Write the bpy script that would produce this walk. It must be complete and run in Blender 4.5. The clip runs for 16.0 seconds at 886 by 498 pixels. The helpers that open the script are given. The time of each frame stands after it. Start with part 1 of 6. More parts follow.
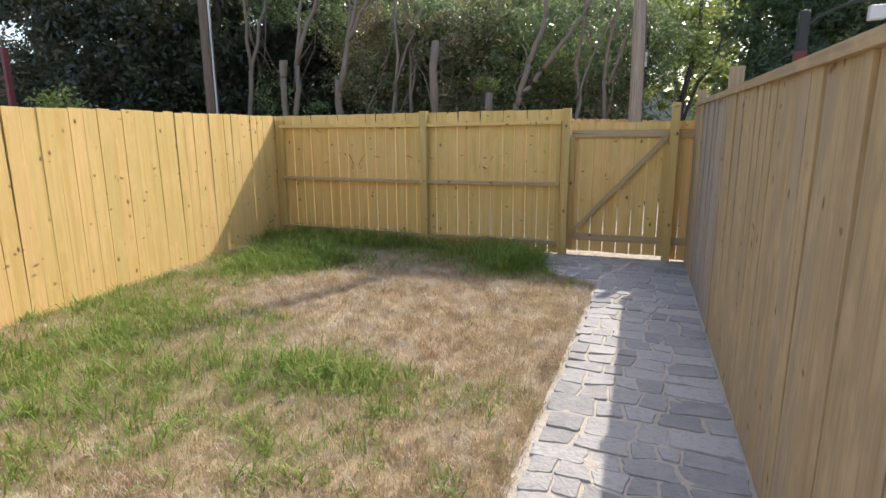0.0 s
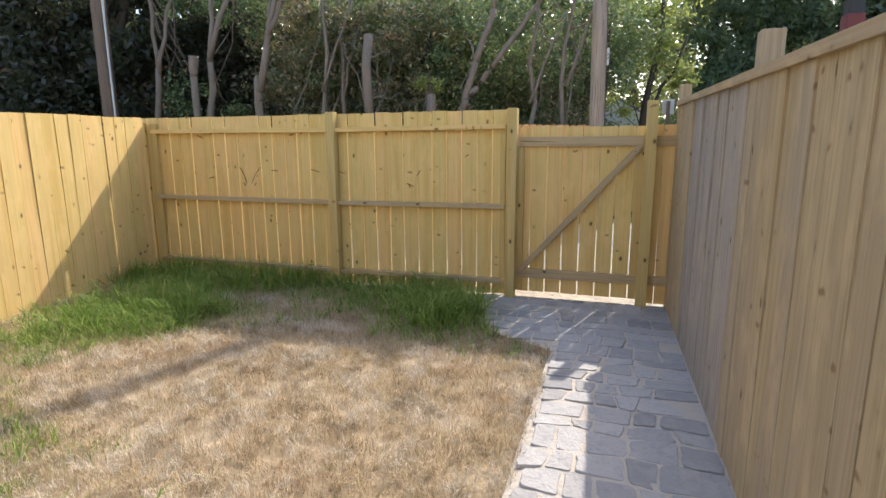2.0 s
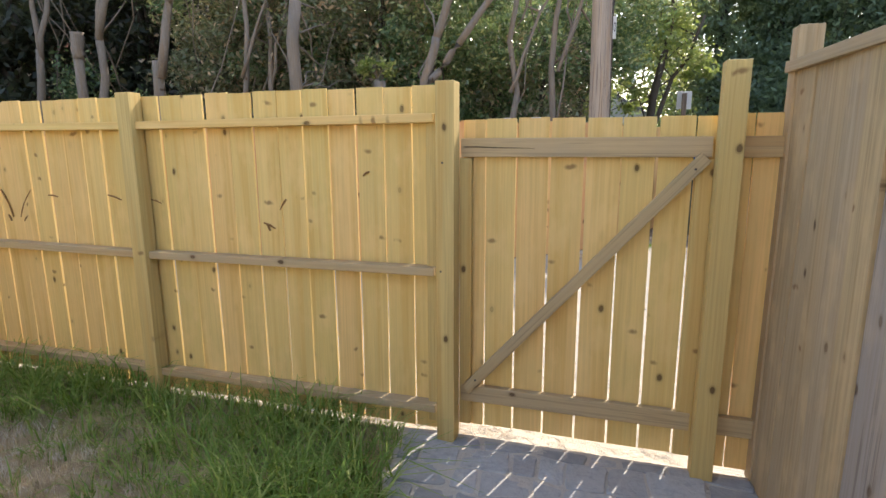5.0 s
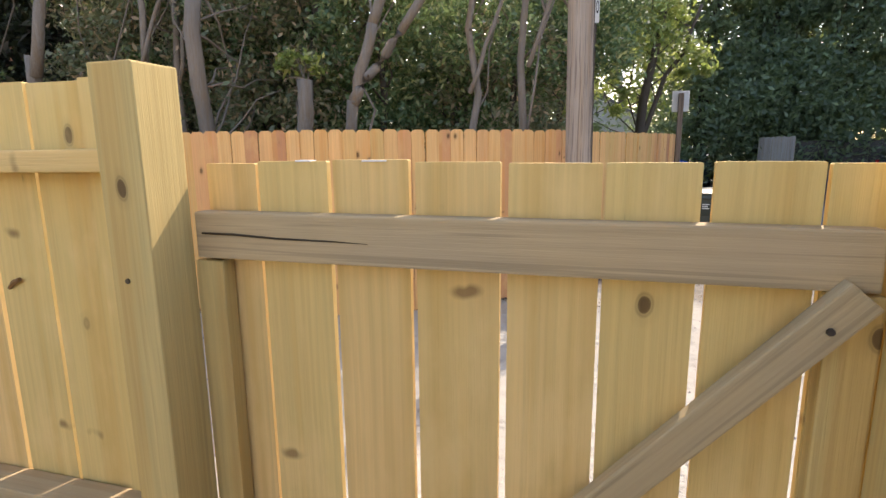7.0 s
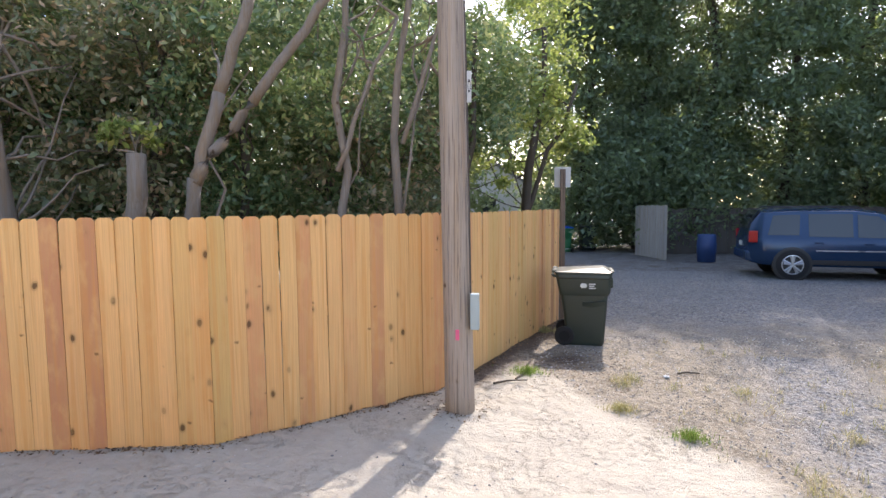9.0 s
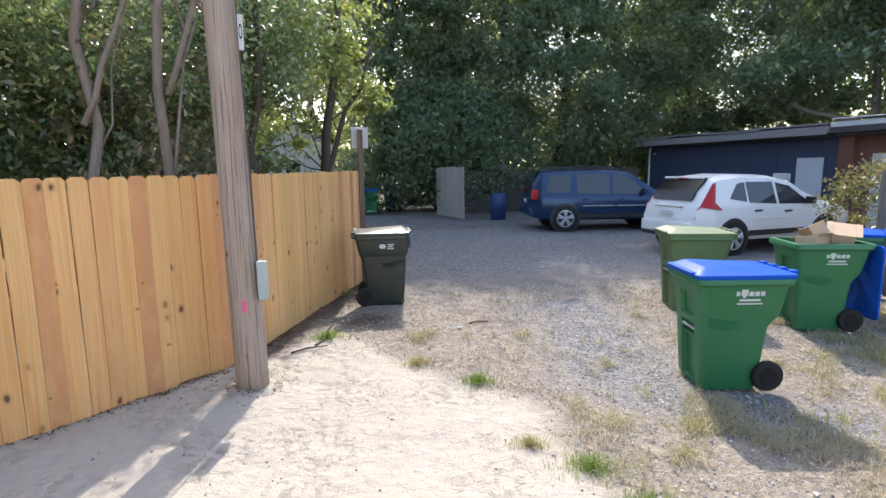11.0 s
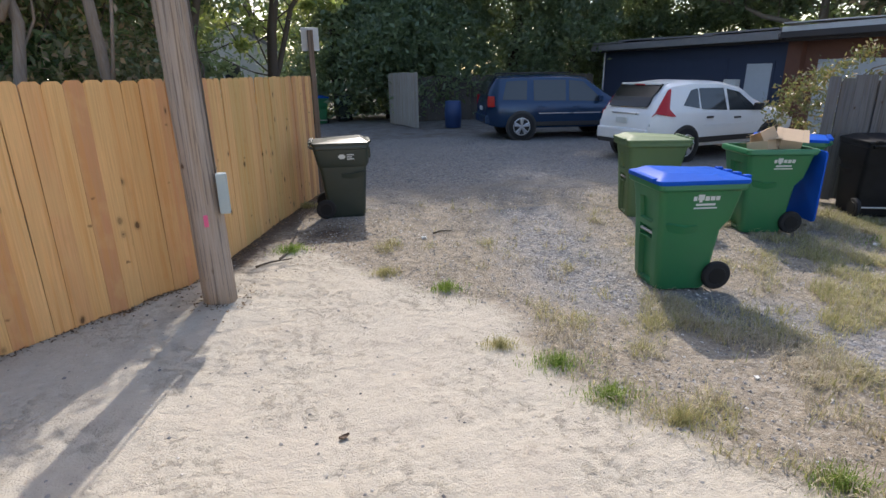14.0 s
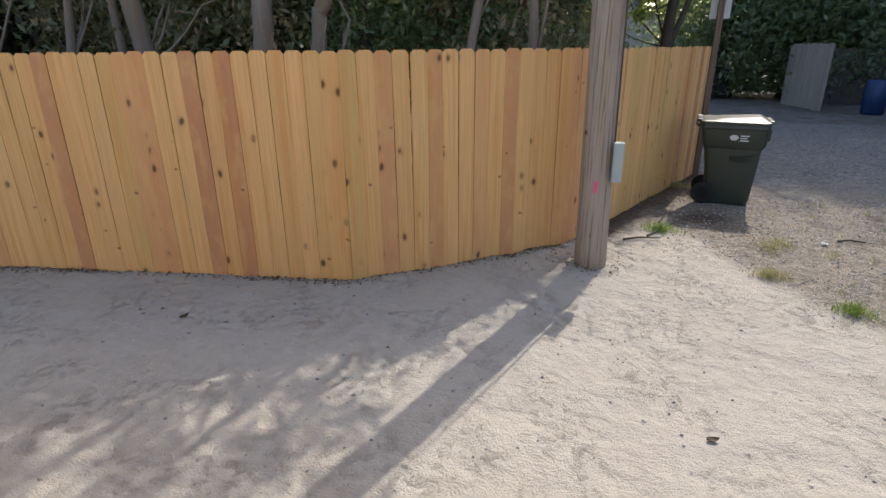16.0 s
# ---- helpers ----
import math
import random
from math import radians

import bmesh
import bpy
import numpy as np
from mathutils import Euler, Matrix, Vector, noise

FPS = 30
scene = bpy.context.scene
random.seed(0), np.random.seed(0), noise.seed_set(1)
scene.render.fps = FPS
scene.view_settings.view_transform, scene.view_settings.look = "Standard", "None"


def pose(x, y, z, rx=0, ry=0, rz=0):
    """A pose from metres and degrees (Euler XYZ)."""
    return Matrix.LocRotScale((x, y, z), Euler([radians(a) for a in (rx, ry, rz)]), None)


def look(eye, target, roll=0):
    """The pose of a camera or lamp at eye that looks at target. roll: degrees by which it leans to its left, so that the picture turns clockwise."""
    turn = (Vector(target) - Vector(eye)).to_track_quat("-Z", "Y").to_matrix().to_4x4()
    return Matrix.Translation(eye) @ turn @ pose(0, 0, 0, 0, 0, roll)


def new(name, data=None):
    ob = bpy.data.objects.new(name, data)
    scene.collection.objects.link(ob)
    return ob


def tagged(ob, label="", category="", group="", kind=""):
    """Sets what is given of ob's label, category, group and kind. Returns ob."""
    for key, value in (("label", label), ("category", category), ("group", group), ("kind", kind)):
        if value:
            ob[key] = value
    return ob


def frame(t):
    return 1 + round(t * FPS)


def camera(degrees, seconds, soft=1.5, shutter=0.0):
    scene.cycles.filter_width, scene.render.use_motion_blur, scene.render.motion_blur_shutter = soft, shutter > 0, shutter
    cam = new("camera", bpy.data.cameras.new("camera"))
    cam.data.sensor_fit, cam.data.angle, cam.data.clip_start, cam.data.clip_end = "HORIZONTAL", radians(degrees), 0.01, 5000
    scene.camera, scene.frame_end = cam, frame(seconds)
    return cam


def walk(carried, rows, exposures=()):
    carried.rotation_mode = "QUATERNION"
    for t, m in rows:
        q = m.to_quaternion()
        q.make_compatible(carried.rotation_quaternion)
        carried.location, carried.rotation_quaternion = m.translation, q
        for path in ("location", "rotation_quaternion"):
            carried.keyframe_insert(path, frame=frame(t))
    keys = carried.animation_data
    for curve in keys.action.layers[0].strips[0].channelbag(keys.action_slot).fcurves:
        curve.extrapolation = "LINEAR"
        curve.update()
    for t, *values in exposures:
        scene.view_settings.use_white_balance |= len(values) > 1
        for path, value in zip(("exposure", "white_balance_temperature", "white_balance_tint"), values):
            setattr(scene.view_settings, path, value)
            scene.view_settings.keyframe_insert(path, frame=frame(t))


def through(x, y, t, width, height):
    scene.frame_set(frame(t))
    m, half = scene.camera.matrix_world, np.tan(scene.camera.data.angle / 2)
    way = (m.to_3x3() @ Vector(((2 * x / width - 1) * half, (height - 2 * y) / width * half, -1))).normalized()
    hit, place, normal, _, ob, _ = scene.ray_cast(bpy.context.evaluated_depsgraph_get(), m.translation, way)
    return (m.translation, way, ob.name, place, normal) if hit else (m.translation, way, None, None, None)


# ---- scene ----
cam = camera(78.6, 16.0)
METRES, EYE, TILT, LEAN, TURN = 7.9, 1.495, 0.0, 0.0, 21.5
ROWS = [
    (0.0, 0.0, 0.0, 0.0, -0.07, -11.62, 0.36),
    (0.5, 0.0141, 0.0516, -0.001, -1.17, -11.45, 0.26),
    (1.0, 0.0328, 0.099, -0.0009, -2.55, -11.21, 0.29),
    (1.5, 0.0529, 0.1531, 0.0, -3.59, -11.01, 0.35),
    (2.0, 0.0654, 0.2084, 0.0004, -3.93, -10.83, 0.28),
    (2.5, 0.0847, 0.2618, -0.0022, -4.1, -10.65, 0.26),
    (3.0, 0.102, 0.3159, -0.0014, -4.14, -10.65, 0.32),
    (3.5, 0.1151, 0.368, 0.0016, -4.16, -10.64, 0.18),
    (6.0, 0.2047, 0.6325, 0.008, -4.88, -10.89, 0.47),
    (6.5, 0.2264, 0.6827, 0.0125, -5.22, -10.8, 0.54),
    (7.0, 0.2493, 0.7295, 0.0248, -5.61, -10.75, 0.6),
    (7.5, 0.2654, 0.7726, 0.0394, -6.15, -9.21, 0.41),
    (8.0, 0.2802, 0.7959, 0.0538, -8.43, -5.74, 0.3),
    (10.5, 0.3299, 0.8261, 0.055, -30.62, -4.32, 0.78),
    (11.0, 0.3345, 0.8244, 0.0507, -35.79, -8.61, 0.79),
    (11.5, 0.335, 0.8216, 0.0498, -40.9, -11.91, 0.78),
    (12.0, 0.3341, 0.822, 0.0502, -43.88, -13.91, 0.73),
    (12.5, 0.3319, 0.8247, 0.0513, -45.38, -15.09, 0.69),
    (13.0, 0.3281, 0.83, 0.0503, -45.69, -16.02, 0.64),
    (13.5, 0.3278, 0.8322, 0.0496, -44.72, -17.1, 0.7),
    (14.0, 0.3217, 0.8378, 0.0493, -40.99, -18.1, 0.67),
    (14.5, 0.3123, 0.8444, 0.0471, -34.02, -18.89, 0.59),
    (15.0, 0.3009, 0.8493, 0.0466, -24.91, -19.73, 0.58),
    (15.5, 0.2886, 0.8542, 0.0475, -14.88, -20.19, 0.48),
    (16.0, 0.2746, 0.8582, 0.0481, -5.43, -20.49, 0.41),
]
walk(cam, [(t, pose(0, 0, EYE, TILT, LEAN, TURN) @ pose(METRES * x, METRES * y, METRES * z, 90 + pitch, roll, yaw)) for t, x, y, z, yaw, pitch, roll in ROWS],
     exposures=((0.0, 1.22, 7000, 13), (1.0, 1.34, 7000, 13), (2.0, 1.42, 6950, 13), (3.5, 1.77, 6950, 13), (6.0, 1.72, 7450, 16), (6.5, 1.60, 7500, 17), (7.0, 1.68, 7300, 17), (7.4, 1.78, 7100, 16), (7.8, 1.8, 6850, 17), (8.2, 1.72, 6950, 18), (10.5, 1.87, 6700, 15), (11.0, 1.76, 6750, 15), (12.0, 1.42, 6850, 15), (12.5, 1.38, 6850, 15), (13.0, 1.34, 6850, 15), (14.0, 1.18, 6800, 14), (15.0, 1.06, 6820, 14), (16.0, 1.04, 6850, 14)))

# ---- light: a clear sky and one sun, high over the far trees ----
SUN = Vector((0.31, 1.0, 1.0)).normalized()
world = bpy.data.worlds.new("sky")
scene.world = world
world.use_nodes = True
wn = world.node_tree
sky = wn.nodes.new("ShaderNodeTexSky")
sky.sky_type = "NISHITA"
sky.sun_disc = False
sky.sun_elevation = math.asin(SUN.z)
sky.sun_rotation = math.atan2(SUN.x, SUN.y)
sky.dust_density = 1.6
background = wn.nodes["Background"]
wn.links.new(sky.outputs[0], background.inputs[0])
background.inputs[1].default_value = 0.15
sun_data = bpy.data.lights.new("sun", "SUN")
sun_data.energy = 2.1
sun_data.angle = radians(0.6)
sun_data.color = (1.0, 0.96, 0.90)
sun = new("sun", sun_data)
sun.matrix_basis = look(SUN * 60, (0, 0, 0))

# ---- materials ----


class Nodes:
    """A short way to write node trees."""

    def __init__(self, name):
        self.m = bpy.data.materials.new(name)
        self.m.use_nodes = True
        self.t = self.m.node_tree
        self.p = self.t.nodes["Principled BSDF"]

    def add(self, kind, **values):
        n = self.t.nodes.new(kind)
        for k, v in values.items():
            if k == "op":
                n.operation = v
            elif k == "blend":
                n.blend_type = v
            elif k == "feature":
                n.feature = v
            elif k == "attribute":
                n.attribute_name = v
        return n

    def link(self, a, b):
        self.t.links.new(a, b)

    def put(self, socket, v):
        if hasattr(v, "is_linked"):
            self.link(v, socket)
        else:
            socket.default_value = v

    def math(self, op, a, b=0.0, clamp=False):
        n = self.add("ShaderNodeMath", op=op)
        n.use_clamp = clamp
        self.put(n.inputs[0], a)
        self.put(n.inputs[1], b)
        return n.outputs[0]

    def vec(self, op, a, b):
        n = self.add("ShaderNodeVectorMath", op=op)
        self.put(n.inputs[0], a)
        self.put(n.inputs[1], b)
        return n.outputs[0]

    def noise(self, vector, scale, detail=3.0, rough=0.55):
        n = self.add("ShaderNodeTexNoise")
        self.put(n.inputs["Vector"], vector)
        n.inputs["Scale"].default_value = scale
        n.inputs["Detail"].default_value = detail
        n.inputs["Roughness"].default_value = rough
        return n.outputs[0]

    def voronoi(self, vector, scale, feature="F1"):
        n = self.add("ShaderNodeTexVoronoi", feature=feature)
        self.put(n.inputs["Vector"], vector)
        n.inputs["Scale"].default_value = scale
        return n

    def ramp(self, v, stops):
        n = self.add("ShaderNodeValToRGB")
        self.put(n.inputs[0], v)
        e = n.color_ramp.elements
        while len(e) < len(stops):
            e.new(0.5)
        for el, (at, c) in zip(e, stops):
            el.position = at
            el.color = (*c, 1) if len(c) == 3 else c
        return n.outputs[0]

    def mix(self, f, a, b, blend="MIX"):
        n = self.add("ShaderNodeMix")
        n.data_type = "RGBA"
        n.blend_type = blend
        self.put(n.inputs[0], f)
        for s, v in ((n.inputs[6], a), (n.inputs[7], b)):
            self.put(s, (*v, 1) if isinstance(v, tuple) and len(v) == 3 else v)
        return n.outputs[2]

    def coords(self):
        return self.add("ShaderNodeTexCoord").outputs["Object"]

    def position(self):
        return self.add("ShaderNodeNewGeometry").outputs["Position"]

    def island(self):
        return self.add("ShaderNodeNewGeometry").outputs["Random Per Island"]

    def random(self):
        return self.add("ShaderNodeObjectInfo").outputs["Random"]

    def bump(self, height, strength, distance):
        n = self.add("ShaderNodeBump")
        n.inputs["Strength"].default_value = strength
        n.inputs["Distance"].default_value = distance
        self.link(height, n.inputs["Height"])
        self.link(n.outputs[0], self.p.inputs["Normal"])

    def finish(self, colour, rough=0.8, metal=0.0, spec=0.3):
        self.put(self.p.inputs["Base Color"], (*colour, 1) if isinstance(colour, tuple) and len(colour) == 3 else colour)
        self.put(self.p.inputs["Roughness"], rough)
        self.p.inputs["Metallic"].default_value = metal
        self.p.inputs["Specular IOR Level"].default_value = spec
        return self.m


def wood(name, tones, knot=0.5, grey=0.0, greyness=(0.3, 0.28, 0.25), contrast=0.35, rough=0.75, knots=(9.5, 0.0, 6.0), comb=0.8, cracks=0.0, streaks=0.45, dots=0.0, blotch=None):
    """Boards whose grain runs along their own z. tones: three colours between which the boards differ."""
    n = Nodes(name)
    rnd = n.random()
    shift = n.add("ShaderNodeCombineXYZ")
    n.link(n.math("MULTIPLY", rnd, 91.0), shift.inputs[0])
    n.link(n.math("MULTIPLY", rnd, 57.0), shift.inputs[2])
    v = n.vec("ADD", n.coords(), shift.outputs[0])
    tone = n.ramp(rnd, [(k / (len(tones) - 1), c) for k, c in enumerate(tones)])
    slow = n.noise(n.vec("MULTIPLY", v, (9, 9, 0.9)), 1.0, 3)
    swirl = n.vec("ADD", n.vec("MULTIPLY", v, (26, 26, 1.1)), slow)
    rings = n.noise(n.vec("MULTIPLY", swirl, (3.2, 3.2, 1.0)), 1.0, 4, 0.6)
    fibre = n.noise(n.vec("MULTIPLY", v, (420, 420, 9)), 1.0, 2)
    c = n.mix(n.math("MULTIPLY", n.ramp(rings, [(0.35, (0, 0, 0)), (0.7, (1, 1, 1))]), contrast), tone, tuple(t * 0.55 for t in tones[1]))
    c = n.mix(n.math("MULTIPLY", fibre, 0.12 if blotch else 0.25), c, tuple(t * 0.6 for t in tones[0]))
    stain = n.noise(n.vec("MULTIPLY", v, (5, 5, 1.6)), 1.0, 4)
    c = n.mix(n.math("MULTIPLY", n.ramp(stain, [(0.45, (0, 0, 0)), (0.75, (1, 1, 1))]), 0.35 + grey), c, greyness)
    streak = n.noise(n.vec("MULTIPLY", v, (15, 15, 0.45)), 1.0, 2)
    c = n.mix(n.math("MULTIPLY", n.ramp(streak, [(0.52, (0, 0, 0)), (0.62, (1, 1, 1))]), streaks), c, tuple(t * f for t, f in zip(tones[0], (0.86, 0.70, 0.52))))
    lines = n.noise(n.vec("MULTIPLY", n.vec("ADD", v, n.vec("MULTIPLY", slow, (0.02, 0.02, 0.0))), (110, 110, 1.3)), 1.0, 2)
    c = n.mix(n.math("MULTIPLY", n.ramp(lines, [(0.5, (0, 0, 0)), (0.62, (1, 1, 1))]), contrast * comb), c, tuple(t * f for t, f in zip(tones[1], (0.62, 0.52, 0.42))))
    if cracks:
        split = n.noise(n.vec("MULTIPLY", v, (60, 60, 1.1)), 1.0, 3, 0.65)
        c = n.mix(n.math("MULTIPLY", n.ramp(split, [(0.545, (0, 0, 0)), (0.60, (1, 1, 1))]), cracks), c, tuple(t * 0.22 for t in tones[1]))
    k = n.voronoi(n.vec("ADD", n.vec("MULTIPLY", v, knots), n.math("MULTIPLY", slow, 0.25)), 1.0)
    sep = n.add("ShaderNodeSeparateColor")
    n.link(k.outputs["Color"], sep.inputs[0])
    pick = n.math("GREATER_THAN", sep.outputs[0], 1.0 - knot * 0.8)
    spot = n.ramp(k.outputs["Distance"], [(0.07, (1, 1, 1)), (0.095, (0.95, 0.95, 0.95)), (0.107, (0.35, 0.35, 0.35)), (0.125, (0.5, 0.5, 0.5)), (0.15, (0.12, 0.12, 0.12)), (0.26, (0, 0, 0))])
    c = n.mix(n.math("MULTIPLY", n.math("MULTIPLY", spot, pick), 0.85), c, (0.07, 0.035, 0.015))
    if blotch:
        cloud = n.noise(n.vec("MULTIPLY", v, (7, 7, 3.2)), 1.0, 4, 0.6)
        c = n.mix(n.math("MULTIPLY", n.ramp(cloud, [(0.5, (0, 0, 0)), (0.64, (1, 1, 1))]), 0.5), c, blotch)
    if dots:
        k = n.voronoi(n.vec("ADD", n.vec("MULTIPLY", v, (11.0, 0.0, 8.0)), n.math("MULTIPLY", rings, 0.5)), 1.0)
        sep = n.add("ShaderNodeSeparateColor")
        n.link(k.outputs["Color"], sep.inputs[0])
        spot = n.ramp(k.outputs["Distance"], [(0.05, (1, 1, 1)), (0.075, (0.6, 0.6, 0.6)), (0.13, (0, 0, 0))])
        c = n.mix(n.math("MULTIPLY", n.math("MULTIPLY", spot, n.math("GREATER_THAN", sep.outputs[1], 1.0 - dots)), 0.85), c, (0.10, 0.05, 0.02))
        dash = n.voronoi(n.vec("ADD", n.vec("MULTIPLY", v, (7.0, 0.0, 13.0)), n.math("MULTIPLY", slow, 1.2)), 1.0)
        sep = n.add("ShaderNodeSeparateColor")
        n.link(dash.outputs["Color"], sep.inputs[0])
        line = n.ramp(dash.outputs["Distance"], [(0.10, (1, 1, 1)), (0.17, (0.3, 0.3, 0.3)), (0.22, (0, 0, 0))])
        c = n.mix(n.math("MULTIPLY", n.math("MULTIPLY", line, n.math("GREATER_THAN", sep.outputs[2], 1.0 - dots * 0.35)), 0.7), c, (0.16, 0.075, 0.03))
    n.bump(n.math("ADD", n.math("MULTIPLY", rings, 0.6), fibre), 0.35, 0.003)
    return n.finish(c, rough, 0, 0.25)


PINE = wood("treated_pine", [(0.69, 0.51, 0.19), (0.79, 0.56, 0.225), (0.73, 0.55, 0.205), (0.84, 0.56, 0.24), (0.77, 0.52, 0.21)], 0.5, 0.1, (0.60, 0.46, 0.17), 0.38, comb=0.38, streaks=0.45, dots=0.6, blotch=(0.78, 0.55, 0.24))
RAIL = wood("weathered_pine", [(0.48, 0.36, 0.20), (0.50, 0.38, 0.21), (0.54, 0.40, 0.225)], 0.3, 0.1, (0.33, 0.275, 0.21), 0.34, comb=0.28, cracks=0.28)
WORNRAIL = wood("worn_fence_rail", [(0.52, 0.39, 0.22), (0.54, 0.41, 0.235), (0.57, 0.42, 0.24)], 0.4, 0.1, (0.38, 0.31, 0.22), 0.35, comb=0.4)
CEDAR = wood("cedar", [(0.72, 0.41, 0.16), (0.87, 0.51, 0.225), (0.66, 0.43, 0.16), (0.83, 0.46, 0.20), (0.80, 0.49, 0.21), (0.68, 0.33, 0.155), (0.47, 0.20, 0.115)], 0.95, -0.12, (0.60, 0.42, 0.17), 0.5, knots=(5.6, 0.0, 3.6), comb=0.55, streaks=0.45, dots=0.3, blotch=(0.66, 0.40, 0.17))
POSTWOOD = wood("ringed_pine_post", [(0.60, 0.44, 0.175), (0.64, 0.475, 0.195), (0.66, 0.49, 0.20)], 0.4, -0.05, (0.45, 0.36, 0.16), 0.5, comb=0.5, dots=0.25)
BROWN = wood("browning_pine", [(0.43, 0.33, 0.195), (0.50, 0.375, 0.21), (0.41, 0.315, 0.205), (0.48, 0.345, 0.18), (0.42, 0.34, 0.245)], 0.6, 0.15, (0.35, 0.285, 0.205), 0.6, comb=0.35, cracks=0.2, streaks=0.3, dots=0.35, blotch=(0.54, 0.39, 0.22))
GREYPINE = wood("greying_pine", [(0.33, 0.29, 0.26), (0.42, 0.345, 0.27), (0.36, 0.315, 0.28), (0.39, 0.325, 0.26)], 0.5, 0.3, (0.34, 0.305, 0.285), 0.5, comb=0.3, cracks=0.45, streaks=0.25, dots=0.3, blotch=(0.45, 0.36, 0.27))
GREYWOOD = wood("old_grey_boards", [(0.16, 0.148, 0.142), (0.20, 0.184, 0.175), (0.13, 0.12, 0.114)], 0.3, 0.2, (0.18, 0.17, 0.165), 0.5, cracks=0.4)
PALEGREY = wood("pale_grey_boards", [(0.40, 0.38, 0.36), (0.46, 0.44, 0.42), (0.36, 0.34, 0.32)], 0.3, 0.1, (0.30, 0.28, 0.27), 0.4, cracks=0.3)
# boards with shade put into the colour, for the far fence and seams
SHADEWOOD = wood("shade_dark_boards", [(0.10, 0.09, 0.08), (0.13, 0.115, 0.10), (0.085, 0.075, 0.07)], 0.3, 0.2, (0.07, 0.065, 0.06), 0.5)
POLE = wood("utility_pole_wood", [(0.42, 0.345, 0.285), (0.45, 0.37, 0.31), (0.42, 0.345, 0.285)], 0.25, 0.1, (0.27, 0.21, 0.17), 0.7, comb=0.55, cracks=0.6)


def plain(name, colour, rough=0.5, metal=0.0, spec=0.5, vary=0.25, scale=6.0):
    n = Nodes(name)
    v = n.coords()
    a = n.noise(v, scale, 4)
    b = n.noise(v, scale * 9, 3)
    c = n.mix(n.math("MULTIPLY", n.ramp(a, [(0.35, (0, 0, 0)), (0.75, (1, 1, 1))]), vary), colour, tuple(x * 0.55 + 0.03 for x in colour))
    c = n.mix(n.math("MULTIPLY", b, vary * 0.5), c, tuple(x * 0.7 for x in colour))
    n.bump(b, 0.08, 0.002)
    return n.finish(c, n.math("ADD", n.math("MULTIPLY", a, 0.2), rough - 0.1), metal, spec)


